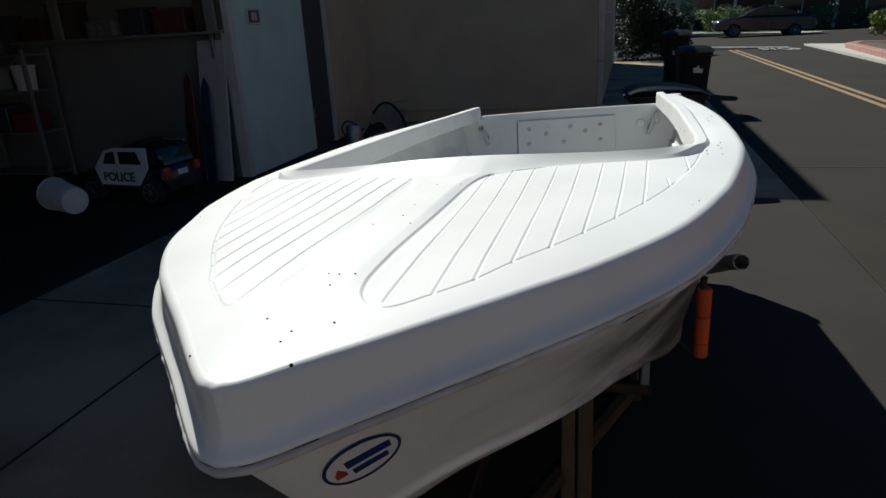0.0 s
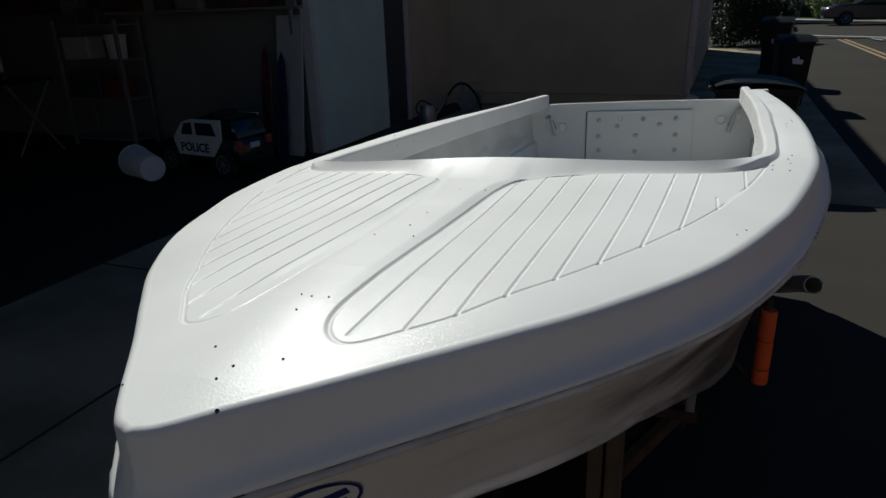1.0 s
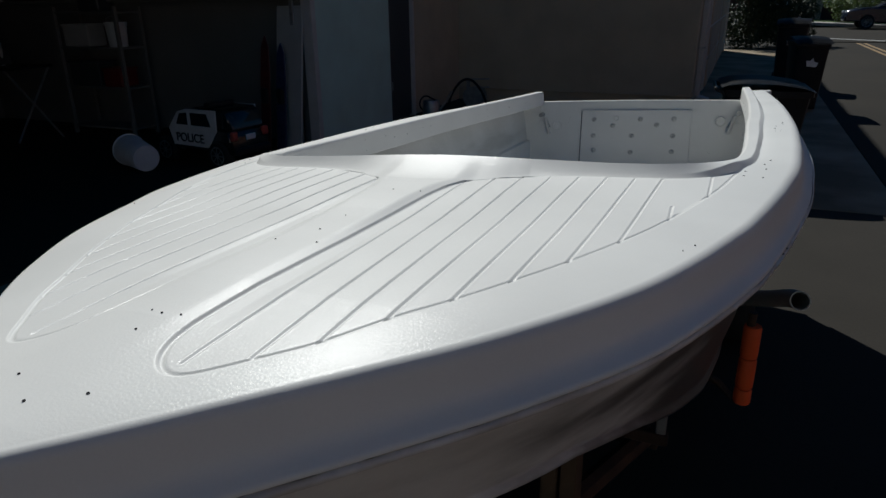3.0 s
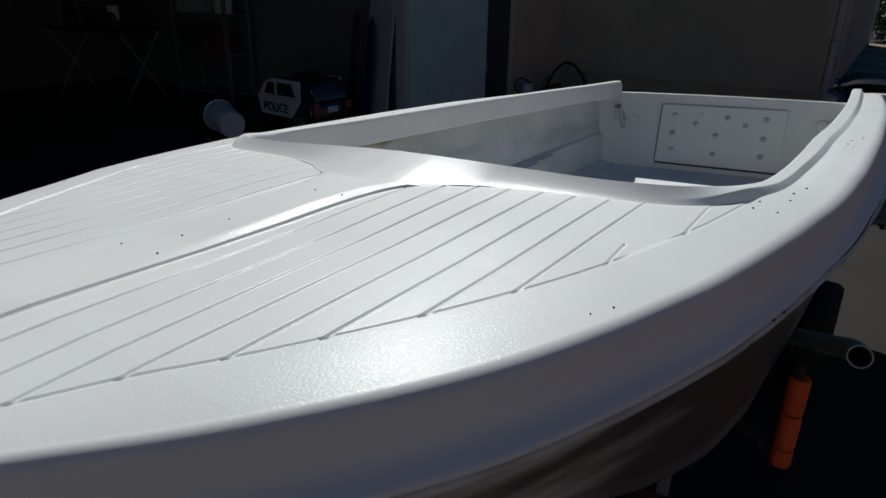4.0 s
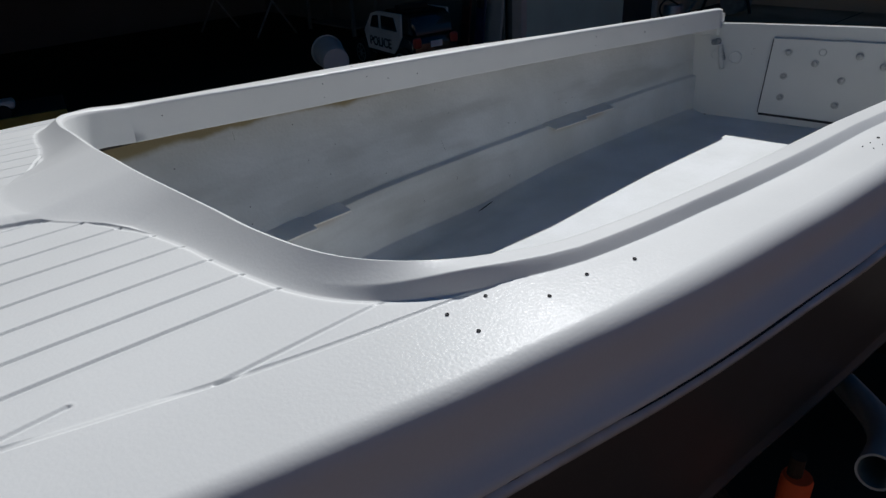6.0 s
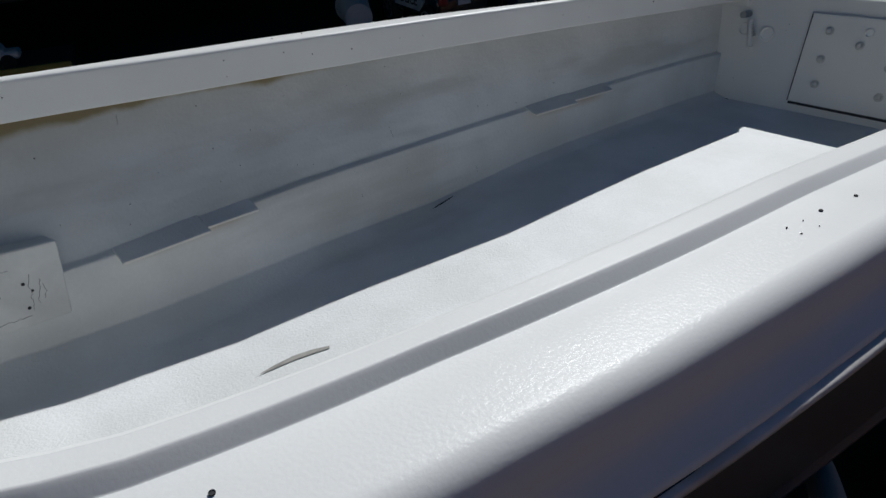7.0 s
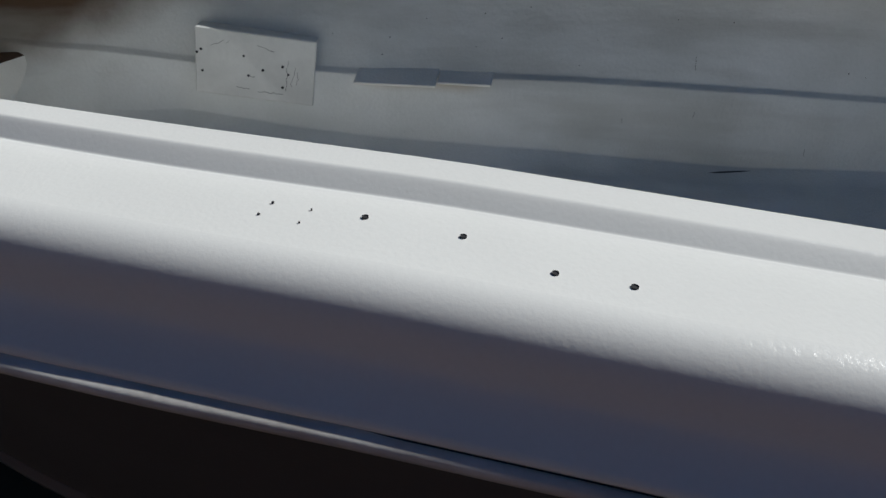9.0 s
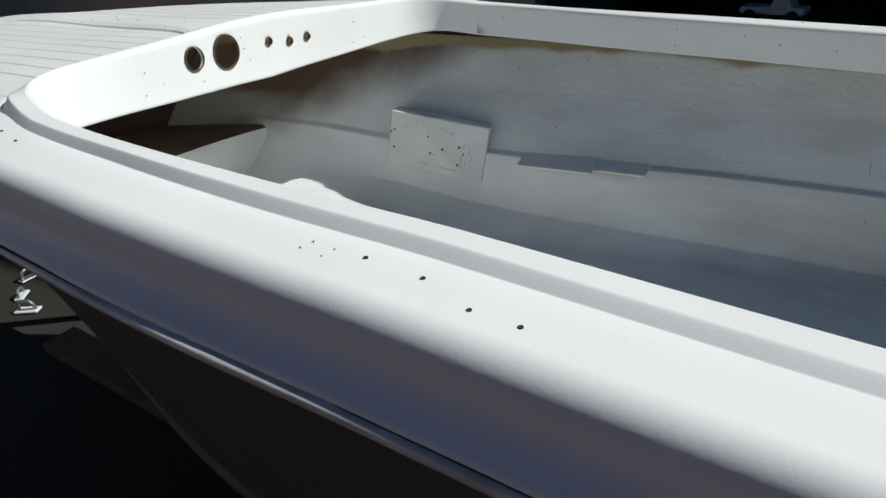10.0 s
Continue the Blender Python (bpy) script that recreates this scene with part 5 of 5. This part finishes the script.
        part("door_mirror", box((0.10, 0.16, 0.10), (-0.72, sy * 0.90, 1.02), 0.03), carpaint, top)
    part("number_plate", box((0.01, 0.34, 0.13), (2.43, 0, 0.62), 0.002), WHITEPLASTIC, top, "pale number plate")
    return top


sedan(FAR @ Matrix.Translation((7.82, 42.2, -0.02)) @ Matrix.Diagonal((1.08, 1.08, 1.12, 1)))


# ---- wheelie bins ----
def bin_cart(m, tall=1.08, wide=0.62, label="", lidlabel=""):
    top = empty("wheelie_bin", m, label, "bin", "bins along the alley")
    d = 0.72
    bm = bmesh.new()
    rings = []
    for z, k in ((0.03, 0.78), (0.30, 0.84), (tall * 0.86, 0.97), (tall * 0.865, 1.04), (tall * 0.92, 1.04)):
        w2, d2 = wide / 2 * k, d / 2 * k
        ring_ = []
        for cx, cy in ((1, 1), (-1, 1), (-1, -1), (1, -1)):
            for a in (0, 45, 90):
                ang = math.atan2(cy, cx) - radians(45) + radians(a)
                ring_.append(bm.verts.new((cx * (w2 - 0.06) + 0.06 * math.cos(ang), cy * (d2 - 0.06) + 0.06 * math.sin(ang), z)))
        rings.append(ring_)
    for a, b in zip(rings, rings[1:]):
        for i in range(12):
            j = (i + 1) % 12
            bm.faces.new((a[i], a[j], b[j], b[i]))
    bm.faces.new(rings[0][::-1])
    bm.faces.new(rings[-1])
    part("body", bm, BLACKPLASTIC, top, smooth=True)
    lid = bmesh.new()
    rows_ = []
    for q in np.linspace(-1, 1, 9):
        rows_.append([lid.verts.new((wide / 2 * 1.08 * p, d / 2 * 1.1 * q, tall * 0.925 + 0.075 * (1 - q * q) ** 0.6 * (1 - 0.25 * p * p) + 0.02 * q)) for p in np.linspace(-1, 1, 7)])
    for a, b in zip(rows_, rows_[1:]):
        for i in range(6):
            lid.faces.new((a[i], a[i + 1], b[i + 1], b[i]))
    bmesh.ops.solidify(lid, geom=lid.faces[:], thickness=0.03)
    part("lid", lid, BLACKPLASTIC, top, "closed black lid", smooth=True)
    part("handle", tube([(-wide * 0.42, d * 0.5, tall * 0.88), (-wide * 0.42, d * 0.60, tall * 0.92), (wide * 0.42, d * 0.60, tall * 0.92), (wide * 0.42, d * 0.5, tall * 0.88)], 0.016, 8), BLACKPLASTIC, top)
    for sx in (-1, 1):
        part("wheel", lathe([(0.02, -0.03), (0.12, -0.03), (0.13, -0.02), (0.13, 0.02), (0.12, 0.03), (0.02, 0.03)], 20, m=Matrix.Translation((sx * wide * 0.46, d * 0.34, 0.13)) @ Matrix.Rotation(radians(90), 4, "Y")), TYRE, top)
    part("emblem", prism([(-0.06, -0.05), (0.07, -0.06), (0.09, 0.0), (0.03, 0.02), (0.02, 0.07), (-0.02, 0.03), (-0.07, 0.03)], 0.004, m=Matrix.Translation((0, -d / 2 * 0.97, tall * 0.66)) @ Matrix.Rotation(radians(86), 4, "X")), WHITEPLASTIC, top, "pale worn emblem")
    return top


bin_cart(pose(0.77, 6.6, 0.004, 0, 0, 94), 0.93, 0.74, "black plastic wheelie bin standing behind the boat's stern")
bin_cart(pose(1.45, 11.4, 0.004, 0, 0, 8), 1.08, 0.46, "black plastic wheelie bin with a pale emblem")
bin_cart(pose(1.38, 14.2, 0.004, 0, 0, -6), 1.28, 0.52, "tall black plastic wheelie bin at the alley's edge")

# ---- the facade's fittings ----
part_gate = empty("side_gate", pose(FX - 0.05, 8.24, 0.0), "dark painted side gate in a pale frame", "gate")
part("leaf", box((0.05, 0.66, 2.2), (0, 0.34, 1.12), 0.006), DARKDOOR, part_gate)
part("frame_post", box((0.09, 0.05, 2.45), (0.03, 0.70, 1.225), 0.006), TRIMPAINT, part_gate, "pale frame post")
part("hinge", box((0.02, 0.03, 0.12), (0.035, 0.03, 0.5), 0.002), GREYMETAL, part_gate)
wall("wall_over_gate", FX - 0.2, FX, 8.22, 8.98, 2.46, 2.55, PALEWALL, "stucco over the side gate")
jamb = empty("garage_door_frame", pose(FX, 6.4, 0.0), "white painted garage door frame with its steel track", "door frame", kind="structure")
part("post", box((0.14, 0.09, 2.55), (-0.05, -0.05, 1.275), 0.008), TRIMPAINT, jamb, "white painted post")
part("inner_post", box((0.10, 0.05, 2.5), (-0.16, -0.04, 1.25), 0.006), INNERWALL, jamb)
part("track", box((0.05, 0.03, 2.4), (-0.24, -0.10, 1.2), 0.004), GREYMETAL, jamb, "dull steel door track")
head = box((0.14, 6.6, 0.12), (-0.05, -3.3, 2.49), 0.008)
part("head", head, TRIMPAINT, jamb)
plate_ = empty("number_tile", pose(FX + 0.004, 6.86, 1.855), "small framed dark tile with pale bars, on the pale wall", "sign")
part("frame", box((0.02, 0.31, 0.19), (0.008, 0, 0), 0.006), TRIMPAINT, plate_, "pale frame")
part("tile", box((0.012, 0.25, 0.14), (0.0155, 0, 0), 0.003), DARKDOOR, plate_, "dark tile")
for dy in (-0.035, 0.035):
    part("bar", box((0.004, 0.05, 0.09), (0.0225, dy, 0), 0.001), TRIMPAINT, plate_)

# downpipe and trim at the corner of the beige building
pipe_ = empty("downpipe", pose(-0.05, 11.3, 0.0), "white painted metal downpipe at the building's corner", "pipe")
part("pipe", box((0.09, 0.12, 3.2), (0, 0, 1.75), 0.012), TRIMPAINT, pipe_)
part("shoe", box((0.20, 0.12, 0.10), (0.06, 0, 0.12), 0.012, m=Matrix.Rotation(0.3, 4, "Y")), TRIMPAINT, pipe_)
for z in (0.9, 2.2):
    part("strap", box((0.11, 0.15, 0.03), (0, 0, z), 0.003), GREYMETAL, pipe_)
for y in (13.4, 18.6):
    gd = empty("garage_door", pose(-0.10, y, 0.0), "closed pale sectional garage door along the alley", "door")
    part("door_frame", box((0.10, 4.6, 2.5), (0.0, 2.1, 1.25), 0.01), TRIMPAINT, gd)
    for k in range(4):
        part("panel", box((0.04, 4.2, 0.52), (0.055, 2.1, 0.30 + 0.56 * k), 0.02), CREAM, gd)
part("corner_trim", box((0.12, 0.14, 3.3), (-0.06, 24.05, 1.65), 0.01), TRIMPAINT)
tagged(bpy.data.objects["corner_trim"], "white corner board of the stucco wall", "trim", "", "structure")

# hose on a wall bracket, at the foot of the beige wall
reel = empty("hose_reel", pose(-3.42, 9.75, 0.0), "garden hose hung over a steel reel stand by the wall", "hose reel")
arc = [(-0.34 + 0.68 * t, -0.02, 0.05 + 0.42 * math.sin(math.pi * min(1, t * 1.02)) ** 0.7) for t in np.linspace(0.0, 0.98, 18)]
part("hose", tube(arc, 0.020, 8), BLACKPLASTIC, reel, "black rubber hose", smooth=True)
part("stand", box((0.05, 0.05, 0.46), (-0.02, 0.05, 0.235), 0.004), GREYMETAL, reel)
for z in (0.46, 0.33):
    part("bar", tube([(-0.03, 0.05, z), (0.34, 0.04, z + 0.02)], 0.012, 8), GREYMETAL, reel, "bright steel bar")
part("drum", lathe([(0.05, -0.12), (0.16, -0.12), (0.16, -0.10), (0.06, -0.10), (0.06, 0.10), (0.16, 0.10), (0.16, 0.12), (0.05, 0.12)], 24, m=Matrix.Translation((0.1, 0.03, 0.2)) @ Matrix.Rotation(radians(90), 4, "X")), GREYMETAL, reel)
skirting = strip("ledge_1", -4.0, -0.1, 10.74, 10.8, 0.20, STUCCO, "stucco plinth ledge", "ledge")
can = empty("watering_can", pose(-3.62, 8.75, 0.004), "dull grey watering can beside the gate", "watering can")
part("body", lathe([(0.0, 0.0), (0.13, 0.0), (0.135, 0.02), (0.12, 0.24), (0.11, 0.26), (0.10, 0.26), (0.11, 0.02), (0.0, 0.02)], 24), GREYMETAL, can, smooth=True)
part("spout", tube([(0.10, 0, 0.08), (0.24, 0.02, 0.26), (0.32, 0.02, 0.40)], 0.02, 8), GREYMETAL, can)
part("handle", tube([(-0.10, 0, 0.06), (-0.22, 0, 0.18), (-0.12, 0, 0.34), (0.06, 0, 0.26)], 0.012, 8, smooth_pts=2), BLACKPLASTIC, can)


# ---- the garage's contents ----
def toy_police_car(m):
    top = empty("toy_police_car", m, "black and white ride-on toy police car in the open garage", "toy car")
    prof = [(-0.58, 0.16), (-0.60, 0.30), (-0.52, 0.37), (-0.20, 0.41), (0.52, 0.42), (0.58, 0.36), (0.58, 0.16)]
    part("body", prism(prof, 0.56, m=Matrix.Translation((0, 0.28, 0)) @ Matrix.Rotation(radians(90), 4, "X"), bevel=0.025), BLACKPAINT, top, smooth=True)
    roof = [(-0.22, 0.40), (-0.08, 0.60), (0.02, 0.635), (0.44, 0.63), (0.52, 0.58), (0.56, 0.41)]
    part("cabin", prism(roof, 0.48, m=Matrix.Translation((0, 0.24, 0)) @ Matrix.Rotation(radians(90), 4, "X"), bevel=0.02), BLACKPAINT, top, smooth=True)
    for sy in (1, -1):
        door = prism([(-0.30, 0.22), (-0.36, 0.40), (-0.19, 0.585), (-0.06, 0.62), (0.40, 0.625), (0.385, 0.40), (0.24, 0.22)], 0.02, m=Matrix.Translation((0, sy * 0.286 + 0.01, 0)) @ Matrix.Rotation(radians(90), 4, "X"))
        dr = part("door", door, WHITEPLASTIC, top, "white door panel")
        for wx in ([(-0.22, 0.45), (-0.15, 0.57), (-0.04, 0.585), (-0.04, 0.45)], [(0.02, 0.45), (0.02, 0.585), (0.27, 0.585), (0.32, 0.45)]):
            part("window", prism(wx, 0.006, m=Matrix.Translation((0, sy * 0.300 + 0.003, 0)) @ Matrix.Rotation(radians(90), 4, "X")), GLASS, dr, "dark door window")
        turn = Matrix.Rotation(radians(90), 4, "X") if sy < 0 else Matrix.Rotation(radians(180), 4, "Z") @ Matrix.Rotation(radians(90), 4, "X")
        lettering("POLICE", 0.135, BLACKPAINT, "lettering", Matrix.Translation((-0.03, sy * 0.2985, 0.305)) @ turn, dr, "black word on the door")
        for x in (-0.44, 0.39):
            wh = part("wheel", lathe([(0.08, -0.06), (0.135, -0.06), (0.15, -0.04), (0.15, 0.04), (0.135, 0.06), (0.08, 0.06)], 26, m=Matrix.Translation((x, sy * 0.26, 0.15)) @ Matrix.Rotation(radians(90), 4, "X")), TYRE, top, smooth=True)
            bm = lathe([(0.088, -0.062), (0.10, -0.062), (0.10, 0.062), (0.088, 0.062)], 24, close=True)
            for k in range(8):
                box((0.012, 0.09, 0.02), (0, 0.045, 0.052 * sy * -1), 0.002, m=Matrix.Rotation(k * math.pi / 4, 4, "Z"), bm=bm)
            part("rim", bm, GREYMETAL, wh, "chrome spoked rim", m=Matrix.Translation((x, sy * 0.262, 0.15)) @ Matrix.Rotation(radians(90), 4, "X"))
        part("tail_light", box((0.05, 0.09, 0.10), (0.575, sy * 0.225, 0.36), 0.015), REDPRINT, top, "red tail light")
    part("plate", box((0.008, 0.14, 0.06), (0.586, 0.0, 0.33), 0.002), WHITEPLASTIC, top, "pale number plate")
    part("light_bar", box((0.10, 0.36, 0.05), (0.16, 0, 0.655), 0.012), BLACKPLASTIC, top)
    part("bumper", box((0.06, 0.52, 0.08), (0.60, 0, 0.19), 0.02), BLACKPLASTIC, top)
    return top


toy_police_car(Matrix.Translation((-4.684, 5.280, 0.012)) @ Matrix.Rotation(radians(-6.9), 4, "Z") @ Matrix.Diagonal((0.971, 0.971, 0.971, 1)))

bucket = empty("bucket", Matrix.Translation((-5.16, 4.65, 0.178)) @ Vector((-0.46, 0.19, 0.03)).to_track_quat("Z", "Y").to_matrix().to_4x4() @ Matrix.Scale(0.95, 4), "white plastic bucket lying on its side", "bucket")
part("shell", lathe([(0.0, -0.24), (0.138, -0.24), (0.145, -0.23), (0.172, 0.23), (0.184, 0.23), (0.184, 0.24), (0.166, 0.24), (0.138, -0.22), (0.0, -0.22)], 32), WHITEPLASTIC, bucket, smooth=True)
part("bail", tube([(0.175, 0, 0.20), (0.15, -0.12, 0.28), (0, -0.17, 0.31), (-0.15, -0.12, 0.28), (-0.175, 0, 0.20)], 0.003, 6, smooth_pts=2), GREYMETAL, bucket, "thin wire bail")

SKI_CRATE = material("red_crate", (0.20, 0.02, 0.02), 0.5, vary=0.12)
shelf = empty("garage_shelf", pose(-6.86, 6.36, 0.0), "high timber storage shelf full of dark boxes", "shelf")
part("board", box((5.6, 0.34, 0.03), (0, 0, 1.70), 0.003), INNERWALL, shelf)
for x in (-2.2, 0.6, 2.7):
    part("post", box((0.12, 0.05, 1.15), (x, -0.14, 2.28), 0.004), INNERWALL, shelf, "grey post")
rng = np.random.default_rng(5)
for k in range(11):
    w_, h_ = rng.uniform(0.22, 0.46), rng.uniform(0.16, 0.42)
    col = [(0.05, 0.05, 0.055), (0.10, 0.03, 0.025), (0.06, 0.05, 0.03), (0.20, 0.20, 0.19)][k % 4]
    bx = empty("storage_box", pose(-9.2 + 0.5 * k + rng.uniform(-0.05, 0.05), 6.38, 1.717, 0, 0, rng.uniform(-8, 8)), "dark storage box on the garage shelf", "box", "boxes on the shelf")
    mt = material("box_card", col, 0.7, vary=0.15, scale=14)
    part("carton", box((w_, 0.26, h_), (0, 0, h_ / 2), 0.01), mt, bx)
    part("lid", box((w_ + 0.02, 0.28, 0.03), (0, 0, h_ + 0.012), 0.006), mt, bx)

unit = empty("shelf_unit", pose(-7.2, 6.19, 0.012), "grey storage shelf unit against the garage wall", "shelf")
for z in (0.10, 0.62, 1.12, 1.55):
    part("shelf_board", box((1.1, 0.40, 0.025), (0, 0, z), 0.003), INNERWALL, unit)
for x in (-0.54, 0.54):
    for y in (-0.19, 0.19):
        part("upright", box((0.045, 0.045, 1.62), (x, y, 0.81), 0.003), INNERWALL, unit, "grey upright")
pail = empty("paint_pail", pose(-6.83, 6.14, 1.146), "white plastic paint pail on the shelf unit", "pail")
part("pail_body", lathe([(0.0, 0.0), (0.11, 0.0), (0.13, 0.27), (0.138, 0.27), (0.138, 0.30), (0.12, 0.30), (0.10, 0.02), (0.0, 0.02)], 24), WHITEPLASTIC, pail, smooth=True)
part("pail_handle", tube([(-0.134, 0, 0.26), (-0.12, -0.04, 0.34), (0, -0.06, 0.38), (0.12, -0.04, 0.34), (0.134, 0, 0.26)], 0.004, 6, smooth_pts=2), GREYMETAL, pail, "wire handle")
for dx, z, sz, lab in ((-0.25, 1.134, (0.42, 0.30, 0.26), "grey plastic crate on the shelf unit"), (0.05, 1.563, (0.34, 0.28, 0.18), "dark tool box on the shelf unit"), (-0.2, 0.634, (0.5, 0.32, 0.30), "dark cardboard box on the shelf unit"), (0.27, 0.634, (0.3, 0.3, 0.22), "red plastic crate on the shelf unit")):
    cr = empty("crate", pose(-7.2 + dx, 6.17, z + 0.012, 0, 0, 4), lab, "crate", "crates on the shelf unit")
    cm = SKI_CRATE if "red" in lab else (DARKDOOR if "dark" in lab else PVC)
    part("crate_body", box(sz, (0, 0, sz[2] / 2), 0.015), cm, cr)
    part("crate_rim", box((sz[0] + 0.02, sz[1] + 0.02, 0.03), (0, 0, sz[2] + 0.004), 0.008), cm, cr)
board = tagged(part("leaning_board", box((0.36, 0.03, 1.62), (0, 0, 0.81), 0.01), PVC, m=pose(-4.28, 6.08, 0.014, -9, 0, 0)), "tall grey-white board leaning on the garage wall", "board")
SKI1 = material("ski_red", (0.12, 0.02, 0.02), 0.4, vary=0.2, scale=9)
SKI2 = material("ski_blue", (0.02, 0.03, 0.10), 0.4, vary=0.2, scale=9)
for dx, mt, tall in ((-0.07, SKI1, 1.30), (0.15, SKI2, 1.22)):
    outl = [(-0.06, 0), (-0.065, tall * 0.6), (-0.05, tall * 0.9), (0, tall), (0.05, tall * 0.9), (0.065, tall * 0.6), (0.06, 0)]
    top = empty("water_ski", pose(-4.44 + dx, 5.96, 0.014, 0, 0, 3), "coloured water ski leaning upright on the garage wall", "ski", "skis on the wall")
    part("blade", prism(outl, 0.022, m=Matrix.Rotation(radians(82), 4, "X"), bevel=0.004), mt, top)
    part("binding", box((0.10, 0.05, 0.18), (0, 0.05, 0.62), 0.02), BLACKPLASTIC, top)

table = empty("folding_table", pose(-8.3, 5.3, 0.012, 0, 0, 12), "dark folding work table with clutter", "table")
part("tabletop", box((1.5, 0.6, 0.035), (0, 0, 0.92), 0.006), BLACKPLASTIC, table)
for x in (-0.62, 0.62):
    part("leg", tube([(x - 0.12, -0.25, 0.0), (x + 0.10, 0.25, 0.90)], 0.014, 8), GREYMETAL, table)
    part("leg", tube([(x + 0.12, 0.25, 0.0), (x - 0.10, -0.25, 0.90)], 0.014, 8), GREYMETAL, table)
for dx, sz, lab in ((-0.4, (0.30, 0.26, 0.30), "grey tool case on the work table"), (0.15, (0.36, 0.24, 0.20), "dark tool case on the work table")):
    tc_ = empty("tool_case", pose(-8.3 + dx, 5.3 + dx * 0.2, 0.953, 0, 0, 12), lab, "case")
    part("case", box(sz, (0, 0, sz[2] / 2), 0.02), DARKDOOR, tc_)
    part("handle", tube([(-0.07, 0, sz[2]), (-0.06, 0, sz[2] + 0.05), (0.06, 0, sz[2] + 0.05), (0.07, 0, sz[2])], 0.01, 6), BLACKPLASTIC, tc_)
roll = tagged(part("paper_roll", lathe([(0.02, 0), (0.07, 0), (0.07, 0.28), (0.02, 0.28)], 24), WHITEPLASTIC, m=pose(-8.05, 5.34, 0.953, 6, 8, 0), smooth=True), "white paper roll standing on the work table", "paper roll")

bench = empty("low_bench", pose(-5.5, 1.35, 0.012, 0, 0, -12), "low dark bench with a yellow edge board in the garage", "bench")
part("top", box((0.7, 1.5, 0.05), (0, 0, 0.20), 0.008), DARKDOOR, bench)
part("edge_board", box((0.03, 1.5, 0.09), (0.37, 0, 0.21), 0.006), material("yellow_board", (0.42, 0.30, 0.06), 0.6, vary=0.15), bench, "yellow edge board")
for x in (-0.3, 0.3):
    for y in (-0.68, 0.68):
        part("leg", box((0.06, 0.06, 0.18), (x, y, 0.09), 0.004), WOOD, bench)
toyboat = empty("toy_truck", pose(-5.3, 1.46, 0.237, 0, 0, 78), "pale toy pickup truck standing on a low bench", "toy")
part("bed", box((0.52, 0.17, 0.06), (0, 0, 0.10), 0.015), WHITEPLASTIC, toyboat)
part("cab", prism([(-0.02, 0.12), (0.02, 0.22), (0.12, 0.22), (0.17, 0.12)], 0.16, m=Matrix.Translation((0, 0.08, 0)) @ Matrix.Rotation(radians(90), 4, "X"), bevel=0.008), WHITEPLASTIC, toyboat)
for x in (-0.17, 0.17):
    for sy in (-1, 1):
        part("wheel", lathe([(0.01, -0.02), (0.055, -0.02), (0.055, 0.02), (0.01, 0.02)], 16, m=Matrix.Translation((x, sy * 0.085, 0.056)) @ Matrix.Rotation(radians(90), 4, "X")), TYRE, toyboat)

# ---- odds and ends on the ground before the bow ----
for k, (x, y, s_, mt) in enumerate(((-0.22, -1.10, 0.05, GREYMETAL), (-0.10, -0.96, 0.04, WHITEPLASTIC), (-0.30, -0.98, 0.06, BLACKPLASTIC), (-0.04, -0.80, 0.05, WHITEPLASTIC))):
    clamp = empty("shackle", pose(x, y, 0.005, 0, 0, 40 * k), "small steel and plastic fitting taken off the boat, lying on concrete", "fitting", "loose fittings")
    part("base", box((s_ * 2.2, s_, 0.012), (0, 0, 0.006), 0.004), mt, clamp)
    part("bow", tube([(-s_ * 0.8, 0, 0.012), (-s_ * 0.6, 0, s_ * 1.1), (s_ * 0.6, 0, s_ * 1.1), (s_ * 0.8, 0, 0.012)], s_ * 0.14, 8, smooth_pts=2), GREYMETAL, clamp)
